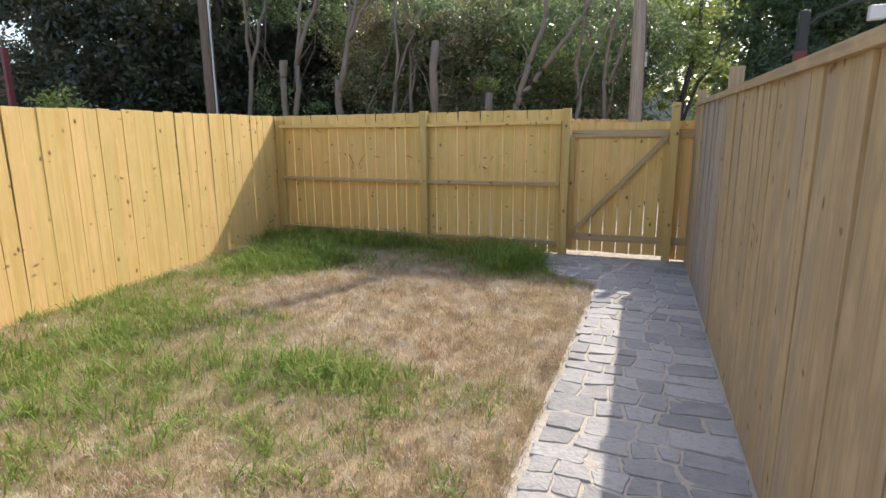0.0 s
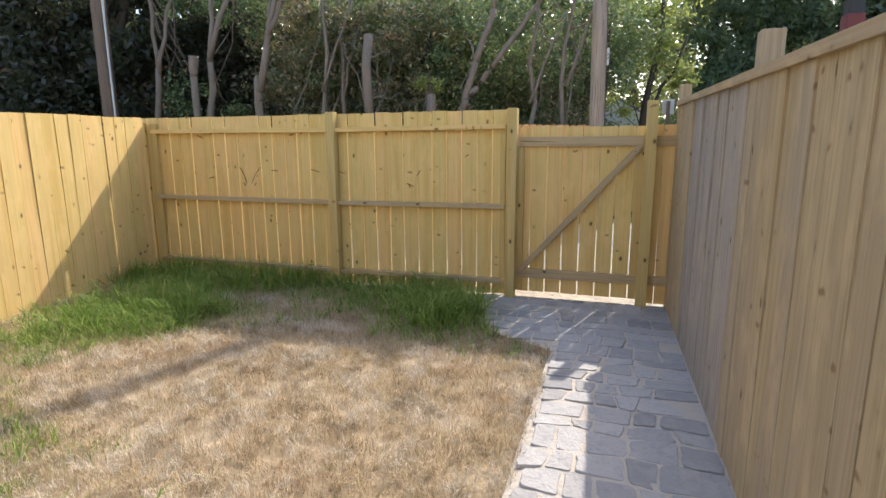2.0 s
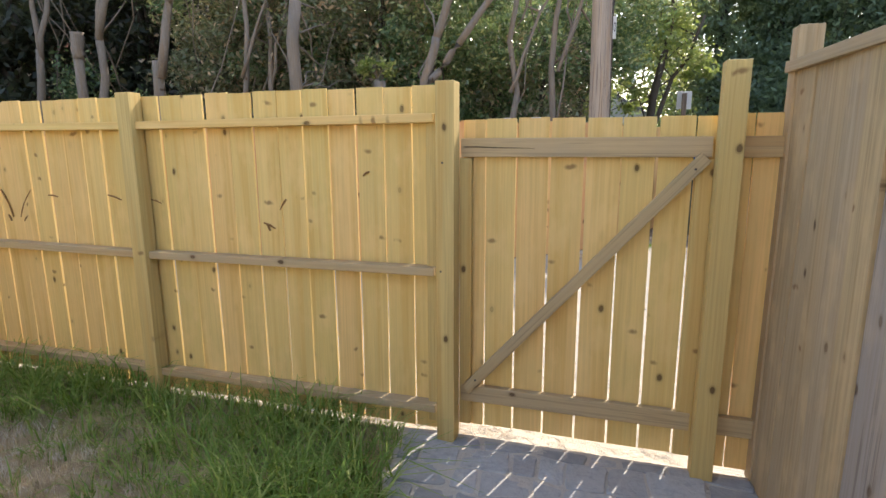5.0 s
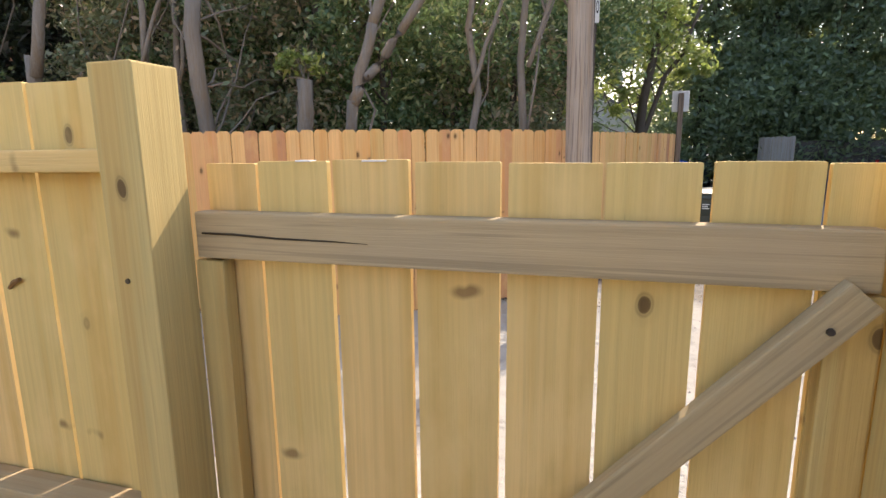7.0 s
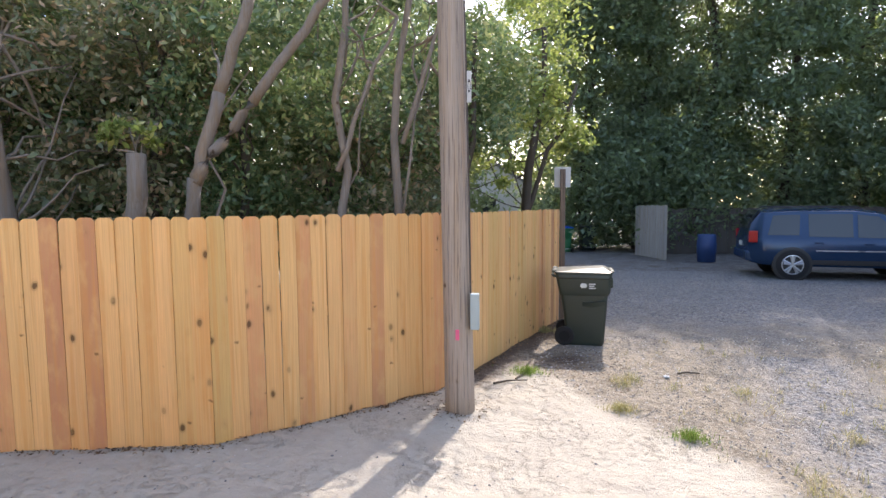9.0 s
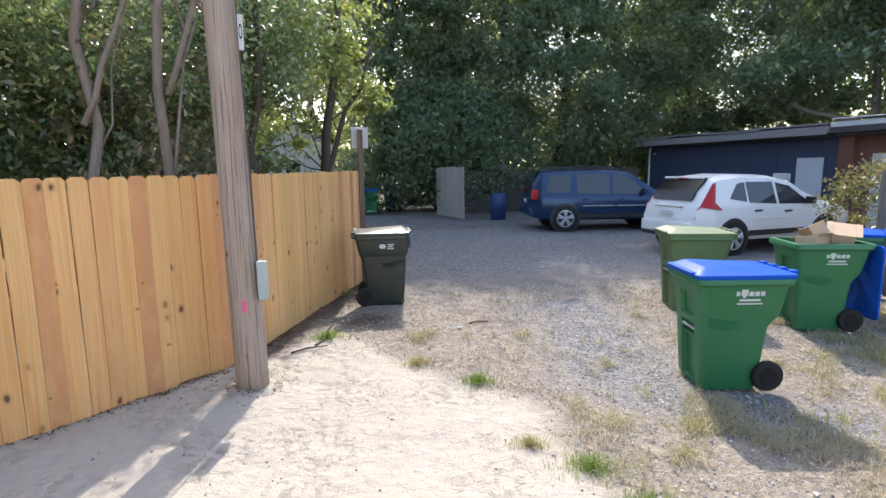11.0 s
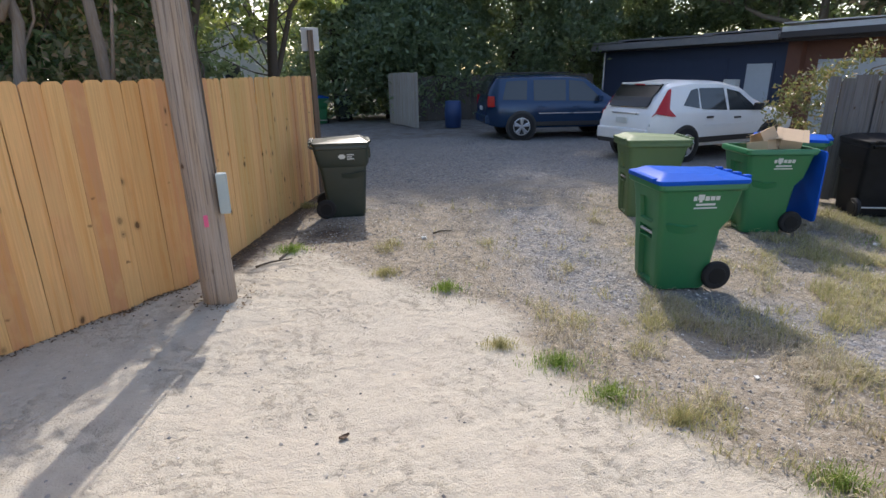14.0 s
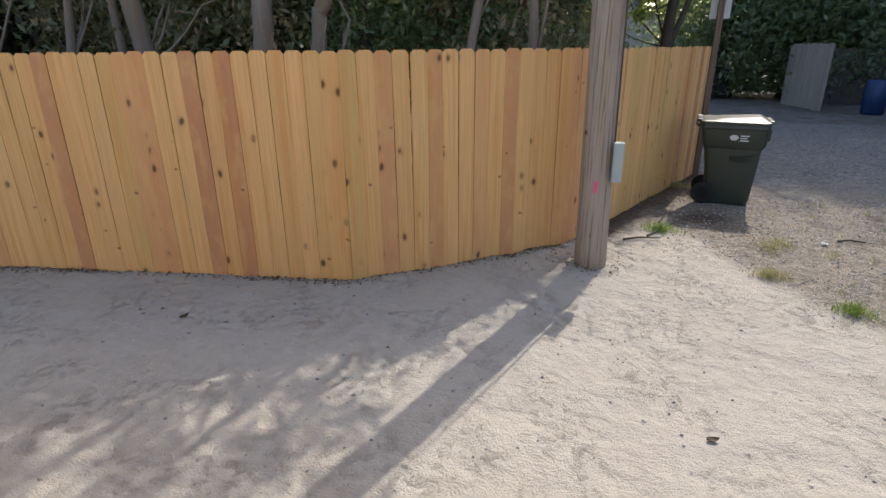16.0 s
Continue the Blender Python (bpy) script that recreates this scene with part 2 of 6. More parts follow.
def make_ground():
    """Sand, grey gravel, dry grass and soil, shared out by three masks on the sheet. The soil mask also paints one
    bin's shadow.
    """
    n = Nodes("ground")
    p = n.position()

    def mask(name):
        return n.add("ShaderNodeAttribute", attribute=name).outputs["Fac"]
    fine, mid, big = n.noise(p, 90, 3), n.noise(p, 14, 4), n.noise(p, 2.2, 5)
    grit = n.voronoi(p, 42)
    sep = n.add("ShaderNodeSeparateColor")
    n.link(grit.outputs["Color"], sep.inputs[0])
    sand = n.mix(mid, (0.545, 0.505, 0.42), (0.41, 0.372, 0.305))
    sand = n.mix(n.math("MULTIPLY", n.ramp(n.voronoi(n.vec("ADD", p, n.noise(p, 9, 3)), 17).outputs["Distance"], [(0.10, (1, 1, 1)), (0.22, (0, 0, 0))]), 0.35), sand, (0.34, 0.30, 0.25))
    sand = n.mix(n.math("MULTIPLY", fine, 0.45), sand, (0.38, 0.34, 0.285))
    sand = n.mix(n.math("MULTIPLY", n.ramp(big, [(0.5, (0, 0, 0)), (0.72, (1, 1, 1))]), 0.5), sand, (0.42, 0.375, 0.315))
    sand = n.mix(n.math("MULTIPLY", n.ramp(n.noise(p, 6.5, 6, 0.65), [(0.52, (0, 0, 0)), (0.64, (1, 1, 1))]), 0.4), sand, (0.37, 0.33, 0.275))
    gravel = n.mix(sep.outputs[0], (0.075, 0.08, 0.088), (0.29, 0.29, 0.295))
    gravel = n.mix(n.math("MULTIPLY", n.ramp(mid, [(0.4, (0, 0, 0)), (0.65, (1, 1, 1))]), 0.55), gravel, (0.34, 0.30, 0.24))
    dry = n.mix(n.ramp(mid, [(0.35, (0, 0, 0)), (0.65, (1, 1, 1))]), (0.37, 0.32, 0.25), (0.22, 0.19, 0.15))
    dry = n.mix(n.math("MULTIPLY", n.ramp(sep.outputs[1], [(0.72, (0, 0, 0)), (0.85, (1, 1, 1))]), 0.55), dry, (0.45, 0.42, 0.37))
    dry = n.mix(n.math("MULTIPLY", fine, 0.6), dry, (0.16, 0.135, 0.10))
    soil = n.mix(mid, (0.075, 0.058, 0.044), (0.15, 0.12, 0.095))

    def edge(m, width=0.16):
        w = n.math("ADD", m, n.math("MULTIPLY", n.math("SUBTRACT", n.math("ADD", n.math("MULTIPLY", big, 0.55), n.math("MULTIPLY", mid, 0.45)), 0.5), 1.1))
        return n.ramp(w, [(0.5 - width, (0, 0, 0)), (0.5 + width, (1, 1, 1))])
    c = n.mix(edge(mask("gravel")), dry, gravel)
    c = n.mix(edge(mask("sand")), c, sand)
    c = n.mix(edge(mask("soil")), c, soil)
    h = n.math("ADD", n.math("ADD", n.math("MULTIPLY", mid, 0.45), n.math("MULTIPLY", n.noise(n.vec("MULTIPLY", p, (1.0, 1.35, 1.0)), 3.2, 8, 0.62), 2.6)), n.math("MULTIPLY", n.math("MULTIPLY", grit.outputs["Distance"], 0.25), n.math("SUBTRACT", 1.0, mask("sand"))))
    clods = n.math("MULTIPLY", n.ramp(n.noise(p, 13, 6, 0.68), [(0.52, (0, 0, 0)), (0.66, (1, 1, 1))]), n.ramp(n.noise(p, 1.7, 3), [(0.42, (0, 0, 0)), (0.58, (1, 1, 1))]))
    h = n.math("ADD", h, n.math("MULTIPLY", clods, 0.7))
    n.bump(n.math("ADD", h, n.math("MULTIPLY", fine, 0.5)), 0.8, 0.03)
    return n.finish(c, 0.95, 0, 0.1)


GROUND = make_ground()


def make_lawn_soil():
    n = Nodes("dry_lawn_soil")
    p = n.position()
    a, b = n.noise(p, 3.0, 4), n.noise(p, 40, 4)
    c = n.mix(n.ramp(a, [(0.4, (0, 0, 0)), (0.6, (1, 1, 1))]), (0.46, 0.36, 0.24), (0.28, 0.21, 0.13))
    c = n.mix(n.math("MULTIPLY", b, 0.6), c, (0.26, 0.19, 0.105))
    n.bump(b, 0.6, 0.02)
    return n.finish(c, 0.95, 0, 0.1)


LAWN = make_lawn_soil()


def blades(name, tones, through=0.25, patches=()):
    n = Nodes(name)
    c = n.ramp(n.island(), [(0.0, tones[0]), (0.5, tones[1]), (1.0, tones[2])])
    c = n.mix(n.math("MULTIPLY", n.noise(n.position(), 2.5, 3), 0.4), c, tones[1])
    for scale, low, high, tint in patches:
        c = n.mix(n.math("MULTIPLY", n.ramp(n.noise(n.position(), scale, 3), [(low, (0, 0, 0)), (high, (1, 1, 1))]), 0.75), c, tint)
    n.finish(c, 0.6, 0, 0.25)
    if through:
        t = n.add("ShaderNodeBsdfTranslucent")
        n.link(c, t.inputs[0])
        m = n.add("ShaderNodeMixShader")
        m.inputs[0].default_value = through
        n.link(n.p.outputs[0], m.inputs[1])
        n.link(t.outputs[0], m.inputs[2])
        n.link(m.outputs[0], n.t.nodes["Material Output"].inputs[0])
    return n.m


DRYGRASS = blades("dry_grass", [(0.48, 0.37, 0.22), (0.58, 0.465, 0.295), (0.41, 0.30, 0.155)], 0.2, ((1.1, 0.5, 0.62, (0.44, 0.29, 0.16)), (2.6, 0.50, 0.60, (0.62, 0.56, 0.46)), (6.0, 0.50, 0.62, (0.30, 0.22, 0.13)), (11.0, 0.54, 0.64, (0.66, 0.60, 0.49))))
ALLEYSTRAW = blades("pale_straw", [(0.42, 0.36, 0.25), (0.54, 0.48, 0.36), (0.36, 0.29, 0.19)], 0.25)
GREENGRASS = blades("green_grass", [(0.11, 0.20, 0.035), (0.20, 0.31, 0.06), (0.40, 0.44, 0.15)], 0.42)
STRAWGREEN = blades("half_dry_grass", [(0.33, 0.33, 0.12), (0.50, 0.44, 0.24), (0.24, 0.28, 0.09)], 0.4)


def make_stone():
    n = Nodes("grey_flagstone")
    v = n.position()
    r = n.random()
    a, b = n.noise(v, 9, 5), n.noise(v, 60, 3)
    c = n.mix(r, (0.275, 0.27, 0.265), (0.52, 0.505, 0.48))
    c = n.mix(n.math("MULTIPLY", n.ramp(a, [(0.4, (0, 0, 0)), (0.7, (1, 1, 1))]), 0.5), c, (0.50, 0.47, 0.42))
    c = n.mix(n.math("MULTIPLY", n.ramp(n.noise(v, 26, 5, 0.7), [(0.5, (0, 0, 0)), (0.66, (1, 1, 1))]), 0.5), c, (0.27, 0.265, 0.27))
    c = n.mix(n.math("MULTIPLY", b, 0.35), c, (0.22, 0.22, 0.235))
    n.bump(n.math("ADD", a, n.math("MULTIPLY", b, 0.35)), 0.8, 0.018)
    return n.finish(c, 0.75, 0, 0.3)


STONE = make_stone()


def make_mortar():
    n = Nodes("sandy_mortar")
    v = n.position()
    a, b = n.noise(v, 7, 4), n.noise(v, 120, 3)
    c = n.mix(a, (0.64, 0.58, 0.49), (0.52, 0.47, 0.40))
    c = n.mix(n.math("MULTIPLY", b, 0.35), c, (0.24, 0.21, 0.18))
    n.bump(n.math("ADD", b, n.math("MULTIPLY", n.noise(v, 22, 4), 3.0)), 0.7, 0.008)
    return n.finish(c, 0.95, 0, 0.1)


MORTAR = make_mortar()

# ---- helpers for building ----


def part(name, bm, material, parent=None, label="", smooth=False):
    """Links a bmesh as one mesh object, under a thing or a part where one is given."""
    me = bpy.data.meshes.new(name)
    bm.to_mesh(me)
    bm.free()
    if smooth:
        me.shade_smooth()
    me.materials.append(material)
    ob = new(name, me)
    if parent:
        ob.parent = parent
        ob.matrix_parent_inverse = rest(parent).inverted()
    if label:
        ob["label"] = label
    return ob


def rest(ob):
    """An object's place in the world, before any evaluation."""
    m = ob.matrix_basis.copy()
    if ob.parent:
        m = rest(ob.parent) @ ob.matrix_parent_inverse @ m
    return m


def child(name, me, parent, m, label=""):
    """An object of its own on shared mesh data, at the world pose m."""
    ob = new(name, me)
    ob.parent = parent
    ob.matrix_parent_inverse = rest(parent).inverted()
    ob.matrix_basis = m
    if label:
        ob["label"] = label
    return ob


def thing(name, at, label, category, group="", kind="", turn=0.0):
    ob = new(name)
    ob.empty_display_size = 0.1
    ob.matrix_basis = pose(*at, 0, 0, turn)
    return tagged(ob, label, category, group, kind)


def add_box(bm, a, b, bevel=0.0):
    r = bmesh.ops.create_cube(bm, size=1)
    vs = r["verts"]
    for v in vs:
        v.co = Vector([a[i] + (v.co[i] + 0.5) * (b[i] - a[i]) for i in range(3)])
    if bevel:
        es = list({e for v in vs for e in v.link_edges})
        bmesh.ops.bevel(bm, geom=es, offset=bevel, segments=2, affect="EDGES", profile=0.6)


def box(a, b, bevel=0.0):
    bm = bmesh.new()
    add_box(bm, a, b, bevel)
    return bm


def tube(points, radii, sides=10, bm=None, cap=True):
    """A tapered tube along points."""
    bm = bm or bmesh.new()
    rings = []
    up = Vector((0.31, 0.17, 0.93))
    for i, p in enumerate(points):
        d = Vector(points[min(i + 1, len(points) - 1)]) - Vector(points[max(i - 1, 0)])
        d.normalize()
        side = d.cross(up if abs(d.dot(up)) < 0.95 else Vector((1, 0, 0))).normalized()
        other = d.cross(side)
        rings.append([bm.verts.new(Vector(p) + (side * math.cos(k * math.tau / sides) + other * math.sin(k * math.tau / sides)) * radii[i]) for k in range(sides)])
    for a, b in zip(rings, rings[1:]):
        for k in range(sides):
            bm.faces.new((a[k], a[(k + 1) % sides], b[(k + 1) % sides], b[k]))
    if cap:
        bm.faces.new(rings[0][::-1])
        bm.faces.new(rings[-1])
    return bm


def mesh_of(name, bm, material):
    me = bpy.data.meshes.new(name)
    bm.to_mesh(me)
    bm.free()
    me.materials.append(material)
    return me


LUMBER = {}


def lumber(name, parent, material, w, d, length, m, bevel=0.004, label="", seed=0):
    """A length of timber, grain along its own z from 0; w along x, d along y (centred)."""
    key = (w, d, length, material.name, bevel)
    if key not in LUMBER:
        LUMBER[key] = mesh_of(name, box((-w / 2, -d / 2, 0), (w / 2, d / 2, length), bevel), material)
    return child(name, LUMBER[key], parent, m, label)


def picket_mesh(name, w, d, length, ear, material, wobble=0.0, seed=0):
    """A fence board from z 0 to length; ear: how much of each top corner is clipped."""
    rng = random.Random(seed)
    bm = bmesh.new()
    e = max(ear, 0.002)
    outline = [(-w / 2, 0), (w / 2, 0), (w / 2, length * 0.5), (w / 2, length - e), (w / 2 - e, length), (-w / 2 + e, length), (-w / 2, length - e), (-w / 2, length * 0.5)]
    bow = rng.uniform(-wobble, wobble)
    outline = [(x + (bow if 0.1 < z < length * 0.9 else 0), z) for x, z in outline]
    front = [bm.verts.new((x, -d / 2, z)) for x, z in outline]
    back = [bm.verts.new((x, d / 2, z)) for x, z in outline]
    bm.faces.new(front)
    bm.faces.new(back[::-1])
    n = len(front)
    for i in range(n):
        bm.faces.new((front[(i + 1) % n], front[i], back[i], back[(i + 1) % n]))
    bmesh.ops.recalc_face_normals(bm, faces=bm.faces)
    return mesh_of(name, bm, material)


# ---- the ground: one sheet to the horizon ----
FENCE = [(-10.5, 9.95), (-5.7, 10.42), (-2.4, 10.98), (-0.75, 12.3), (0.93, 16.1)]
SANDEDGE = [(2.75, 7.4), (2.45, 8.65), (2.05, 9.25), (1.87, 9.9), (1.82, 10.45), (1.95, 11.05), (1.5, 11.5), (0.98, 12.2), (0.45, 13.2), (-0.3, 13.6)]


GRAVELBAND = [(4.9, 7.0), (4.4, 9.4), (4.05, 10.2), (2.95, 11.15), (3.1, 12.2), (3.5, 13.4)]


def along(line, y):
    """The line's x where it crosses y."""
    for (xa, ya), (xb, yb) in zip(line, line[1:]):
        if ya <= y <= yb:
            return xa + (xb - xa) * (y - ya) / max(yb - ya, 1e-6)
    return line[0][0] if y < line[0][1] else line[-1][0]


def fence_gap(x, y):
    """The distance to the alley fence."""
    best = 99.0
    for a, b in zip(FENCE, FENCE[1:]):
        a, b, p = Vector(a), Vector(b), Vector((x, y))
        f = max(0, min(1, (p - a).dot(b - a) / (b - a).length_squared))
        best = min(best, (p - a - (b - a) * f).length)
    return best


def smooth(v):
    v = np.clip(v, 0.0, 1.0)
    return v * v * (3 - 2 * v)


def dip(x, y):
    """The alley sinks between the yard and the utility pole."""
    low = 0.13 * smooth((x + 1.6) / 2.2) * smooth((13.6 - y) / 3.6) + 0.05 * smooth((x - 1.5) / 2) * smooth((15 - y) / 3)
    return 0.05 * np.exp(-(((x + 0.46) / 0.55) ** 2 + ((y - 11.9) / 0.55) ** 2)) - low


def ground_height(x, y):
    if y <= 7.1:
        return -0.05
    h = 0.014 * noise.noise((x * 0.7, y * 0.7, 3)) + 0.010 * noise.noise((x * 3, y * 3, 8)) + float(dip(x, y))
    if x < 0.3:
        h += 0.02 * math.exp(-(fence_gap(x, y) / 0.3) ** 2)
    if x < 3 and y < 13:
        rut = max(0.0, 0.5 + noise.noise((x * 0.9, y * 0.9, 12)))
        h += 0.020 * noise.noise((x * 3.1 + y * 1.2, y * 4.6, 5)) * rut + 0.010 * noise.noise((x * 7, y * 8, 2)) * rut
    return h - 0.012


def span(lo, hi, step, far, grow=1.35):
    inner = list(np.arange(lo, hi + 1e-6, step))
    left, right, d = [], [], step
    while inner[0] - sum(left[-1:]) > -far and len(left) < 60:
        d *= grow
        left.append((left[-1] if left else inner[0]) - d)
        right.append((right[-1] if right else inner[-1]) + d)
        if right[-1] > far:
            break
    return left[::-1] + inner + right


def build_ground():
    xs, ys = span(-8.0, 11.0, 0.085, 900), span(6.6, 22.0, 0.085, 900)
    verts, sand, gravel, soil = [], [], [], []
    for y in ys:
        for x in xs:
            verts.append((x, y, ground_height(x, y)))
            s = g = d = 0.0
            if 6.5 < y < 14 and x < 6:
                s = 0.5 + (along(SANDEDGE, y) - x) * 0.95
            if y > 7 and x > -1:
                g = 0.86 - 0.55 * abs(x - along(GRAVELBAND, y)) if y < 14 else 0.3
                g = max(g, 0.28 + (y - 13.5) * 0.13, 0.75 - 0.5 * math.hypot(x - 6.6, y - 12.4))
            if y > 12.5 and -2 < x < 2.4 and y < 16.5:
                gap = fence_gap(x, y)
                d = 0.85 - gap * 1.2 if x < 1.4 else 0
                # round dark patch paints the shadow before the bin at the cedar fence
                d = max(d, 0.85 - 1.3 * math.hypot(x - 0.75, (y - 13.7) * 0.9))
            if y > 23 or x > 9.5:
                d = max(d, 0.45)
            sand.append(max(0, min(1, s)))
            gravel.append(max(0, min(1, g)))
            soil.append(max(0, min(1, d)))
    w = len(xs)
    faces = [(j * w + i, j * w + i + 1, (j + 1) * w + i + 1, (j + 1) * w + i) for j in range(len(ys) - 1) for i in range(w - 1)]
    me = bpy.data.meshes.new("ground")
    me.from_pydata(verts, [], faces)
    me.shade_smooth()
    for key, values in (("sand", sand), ("gravel", gravel), ("soil", soil)):
        me.attributes.new(key, "FLOAT", "POINT").data.foreach_set("value", values)
    me.materials.append(GROUND)
    return tagged(new("ground", me), "pale sand and grey gravel alley with dry grass", "ground", kind="structure")


build_ground()


def path_edge(y):
    """The flagstones' edge towards the lawn: straight, then flaring out before the gate."""
    return np.interp(y, [5.55, 5.64, 5.78, 6.13, 6.83, 6.95], [-0.51, -0.60, -0.93, -1.19, -1.33, -1.34])


def build_lawn():
    bm = bmesh.new()
    xs, ys = np.linspace(-5.6, -0.44, 60), np.linspace(-6, 6.92, 130)
    grid = [[bm.verts.new((x, y, 0.015 * noise.noise((x * 2, y * 2, 1)) + 0.005 - 0.035 * (x > path_edge(y) - 0.03))) for x in xs] for y in ys]
    for j in range(len(ys) - 1):
        for i in range(len(xs) - 1):
            bm.faces.new((grid[j][i], grid[j][i + 1], grid[j + 1][i + 1], grid[j + 1][i]))
    ob = part("lawn", bm, LAWN, smooth=True)
    return tagged(ob, "patchy dry lawn with bare straw-coloured soil", "lawn", kind="structure")


build_lawn()

# ---- fences of the yard ----


def board_fence(name, a, b, z0, z1, material, label, thickness=0.016, width=0.14, gap=0.003, ear=0.0, seed=1, tilt=0.3, dz=0.006, into=None, rise=0.0, turns=0.8):
    """A run of upright boards from a to b; returns the fence, to which posts and rails are added."""
    rng = random.Random(seed)
    a, b = Vector(a), Vector(b)
    length = (b - a).length
    turn = math.degrees(math.atan2(b.y - a.y, b.x - a.x))
    th = into or thing(name, (a.x, a.y, 0), label, "fence")
    kinds = [picket_mesh("board", width, thickness, z1 - z0, ear, material, 0.004, k) for k in range(5)]
    n = round(length / (width + gap))
    step = length / n
    for i in range(n):
        p = a + (b - a) * ((i + 0.5) / n)
        m = pose(p.x, p.y, z0 + rng.uniform(-dz, dz), rng.uniform(-0.3, 0.3), rng.uniform(-tilt, tilt), turn + rng.uniform(-turns, turns) + 180 * rng.randint(0, 1))
        child("board", rng.choice(kinds), th, m @ Matrix.Diagonal((step / (width + gap), 1, 1 + rise * (i + 0.5) / n / (z1 - z0), 1)))
    return th


def rail_between(th, a, b, z, material, w=0.089, d=0.038, label="", name="rail", climb=0.0):
    """A rail laid from a to b with its foot at z; w is its height."""
    a, b = Vector((*a, z)), Vector((*b, z + climb))
    d3 = b - a
    turn = math.degrees(math.atan2(d3.y, d3.x))
    return lumber(name, th, material, w, d, round(d3.length, 3), Matrix.Translation(a + Vector((0, 0, w / 2))) @ pose(0, 0, 0, 0, 0, turn) @ pose(0, 0, 0, 0, 90 - math.degrees(math.atan2(d3.z, math.hypot(d3.x, d3.y))), 0), label=label)


left_fence = board_fence("board_fence", (-3.96, -3.5), (-5.47, 6.88), 0.0, 1.67, PINE, "tall yellow treated-pine board fence beside the lawn", seed=3, tilt=0.5, dz=0.008, width=0.148, gap=0.004, rise=0.16)
board_fence("", (-3.99, -3.45), (-5.50, 6.95), 0.0, 1.62, PINE, "", seed=4, width=0.15, gap=0.002, rise=0.16, into=left_fence)

back_fence = board_fence("board_fence", (-5.62, 6.965), (-1.12, 6.965), 0.02, 1.83, PINE, "yellow treated-pine fence panel with three rails and posts", seed=5, width=0.147, gap=0.010, dz=0.004, tilt=0.2, thickness=0.014)
for z in (1.64, 0.88, 0.135):
    for x0, x1 in ((-5.36, -3.03), (-2.94, -1.14)):
        rail_between(back_fence, (x0, 6.918), (x1, 6.918), z + (0.012 if x0 < -4 else 0.0), PINE if z > 1 else WORNRAIL, 0.043, 0.078, climb=-0.012 if x0 < -4 else 0.01)
lumber("post", back_fence, POSTWOOD, 0.095, 0.09, 1.845, pose(-2.985, 6.895, 0))
lumber("post", back_fence, POSTWOOD, 0.13, 0.022, 1.76, pose(-5.395, 6.935, 0, 0, 0.5, 0))
lumber("post", back_fence, POSTWOOD, 0.092, 0.105, 1.836, pose(-1.0685, 6.885, 0), label="thick square gate post with knots")
lumber("stile", back_fence, POSTWOOD, 0.05, 0.03, 1.60, pose(-1.165, 6.935, 0.08))

GATE_EDGES = (-1.02, -0.90, -0.745, -0.59, -0.43, -0.27, -0.12, 0.035, 0.155)
gate = thing("fence_gate", (-0.43, 6.985, 0), "closed yellow pine garden gate with a diagonal brace", "gate")
gate_rng = random.Random(8)
for x0, x1 in zip(GATE_EDGES, GATE_EDGES[1:]):
    me = picket_mesh("board", x1 - x0 - 0.011, 0.014, 1.60, 0.0, PINE, 0.002, round(x0 * 100) + 500)
    child("board", me, gate, pose((x0 + x1) / 2, 6.985, 0.065 + gate_rng.uniform(-0.004, 0.004), 0, gate_rng.uniform(-0.12, 0.12), gate_rng.uniform(-0.6, 0.6)))
top_rail = rail_between(gate, (-1.015, 6.955), (0.10, 6.955), 1.485, RAIL, 0.089, 0.038, "weathered top rail split by a long crack")
rail_between(gate, (-1.015, 6.955), (0.10, 6.955), 0.21, RAIL, 0.089, 0.038)
DARKCRACK = wood("dark_crack", [(0.05, 0.035, 0.02)] * 3, 0, 0, (0.04, 0.03, 0.02), 0.2)
part("crack", tube([(-1.0, 6.9358, 1.5335), (-0.93, 6.9358, 1.533), (-0.84, 6.9358, 1.5285), (-0.74, 6.9358, 1.5275), (-0.66, 6.9358, 1.525)], [0.0022, 0.0026, 0.0022, 0.0018, 0.0006], 6), DARKCRACK, top_rail)
lumber("stile", gate, POSTWOOD, 0.062, 0.036, 1.40, pose(-0.993, 6.957, 0.08))
lumber("stile", gate, POSTWOOD, 0.07, 0.036, 1.40, pose(0.075, 6.957, 0.08))
a, b = Vector((-0.985, 6.925, 0.28)), Vector((0.075, 6.925, 1.487))
brace = lumber("brace", gate, RAIL, 0.056, 0.03, (b - a).length, Matrix.Translation(a) @ pose(0, 0, 0, 0, math.degrees(math.atan2(b.x - a.x, b.z - a.z)), 0))
SCREW = plain("dark_screw_head", (0.08, 0.07, 0.06), 0.4, 0.7)
for x, z in ((0.035, 1.435), (0.15, 1.46), (0.16, 1.0), (-1.08, 1.46), (-1.09, 0.93), (-0.93, 0.345)):
    y = 6.905 if -1 < x < 0.1 else (6.852 if x > 0 else 6.830)
    part("screw", tube([(x, y + 0.006, z), (x, y, z)], [0.006, 0.005], 8), SCREW, gate if -1 < x < 0.1 else back_fence if x < -1 else gate)

side_panel = board_fence("board_fence", (0.165, 6.985), (0.375, 6.985), 0.03, 1.67, PINE, "narrow yellow pine fence piece beside the gate", seed=9, gap=0.007, width=0.1)
for z in (1.485, 0.21):
    rail_between(side_panel, (0.20, 6.955), (0.375, 6.955), z, RAIL)
lumber("post", side_panel, POSTWOOD, 0.094, 0.09, 1.872, pose(0.155, 6.89, 0), label="square gate post with knots")

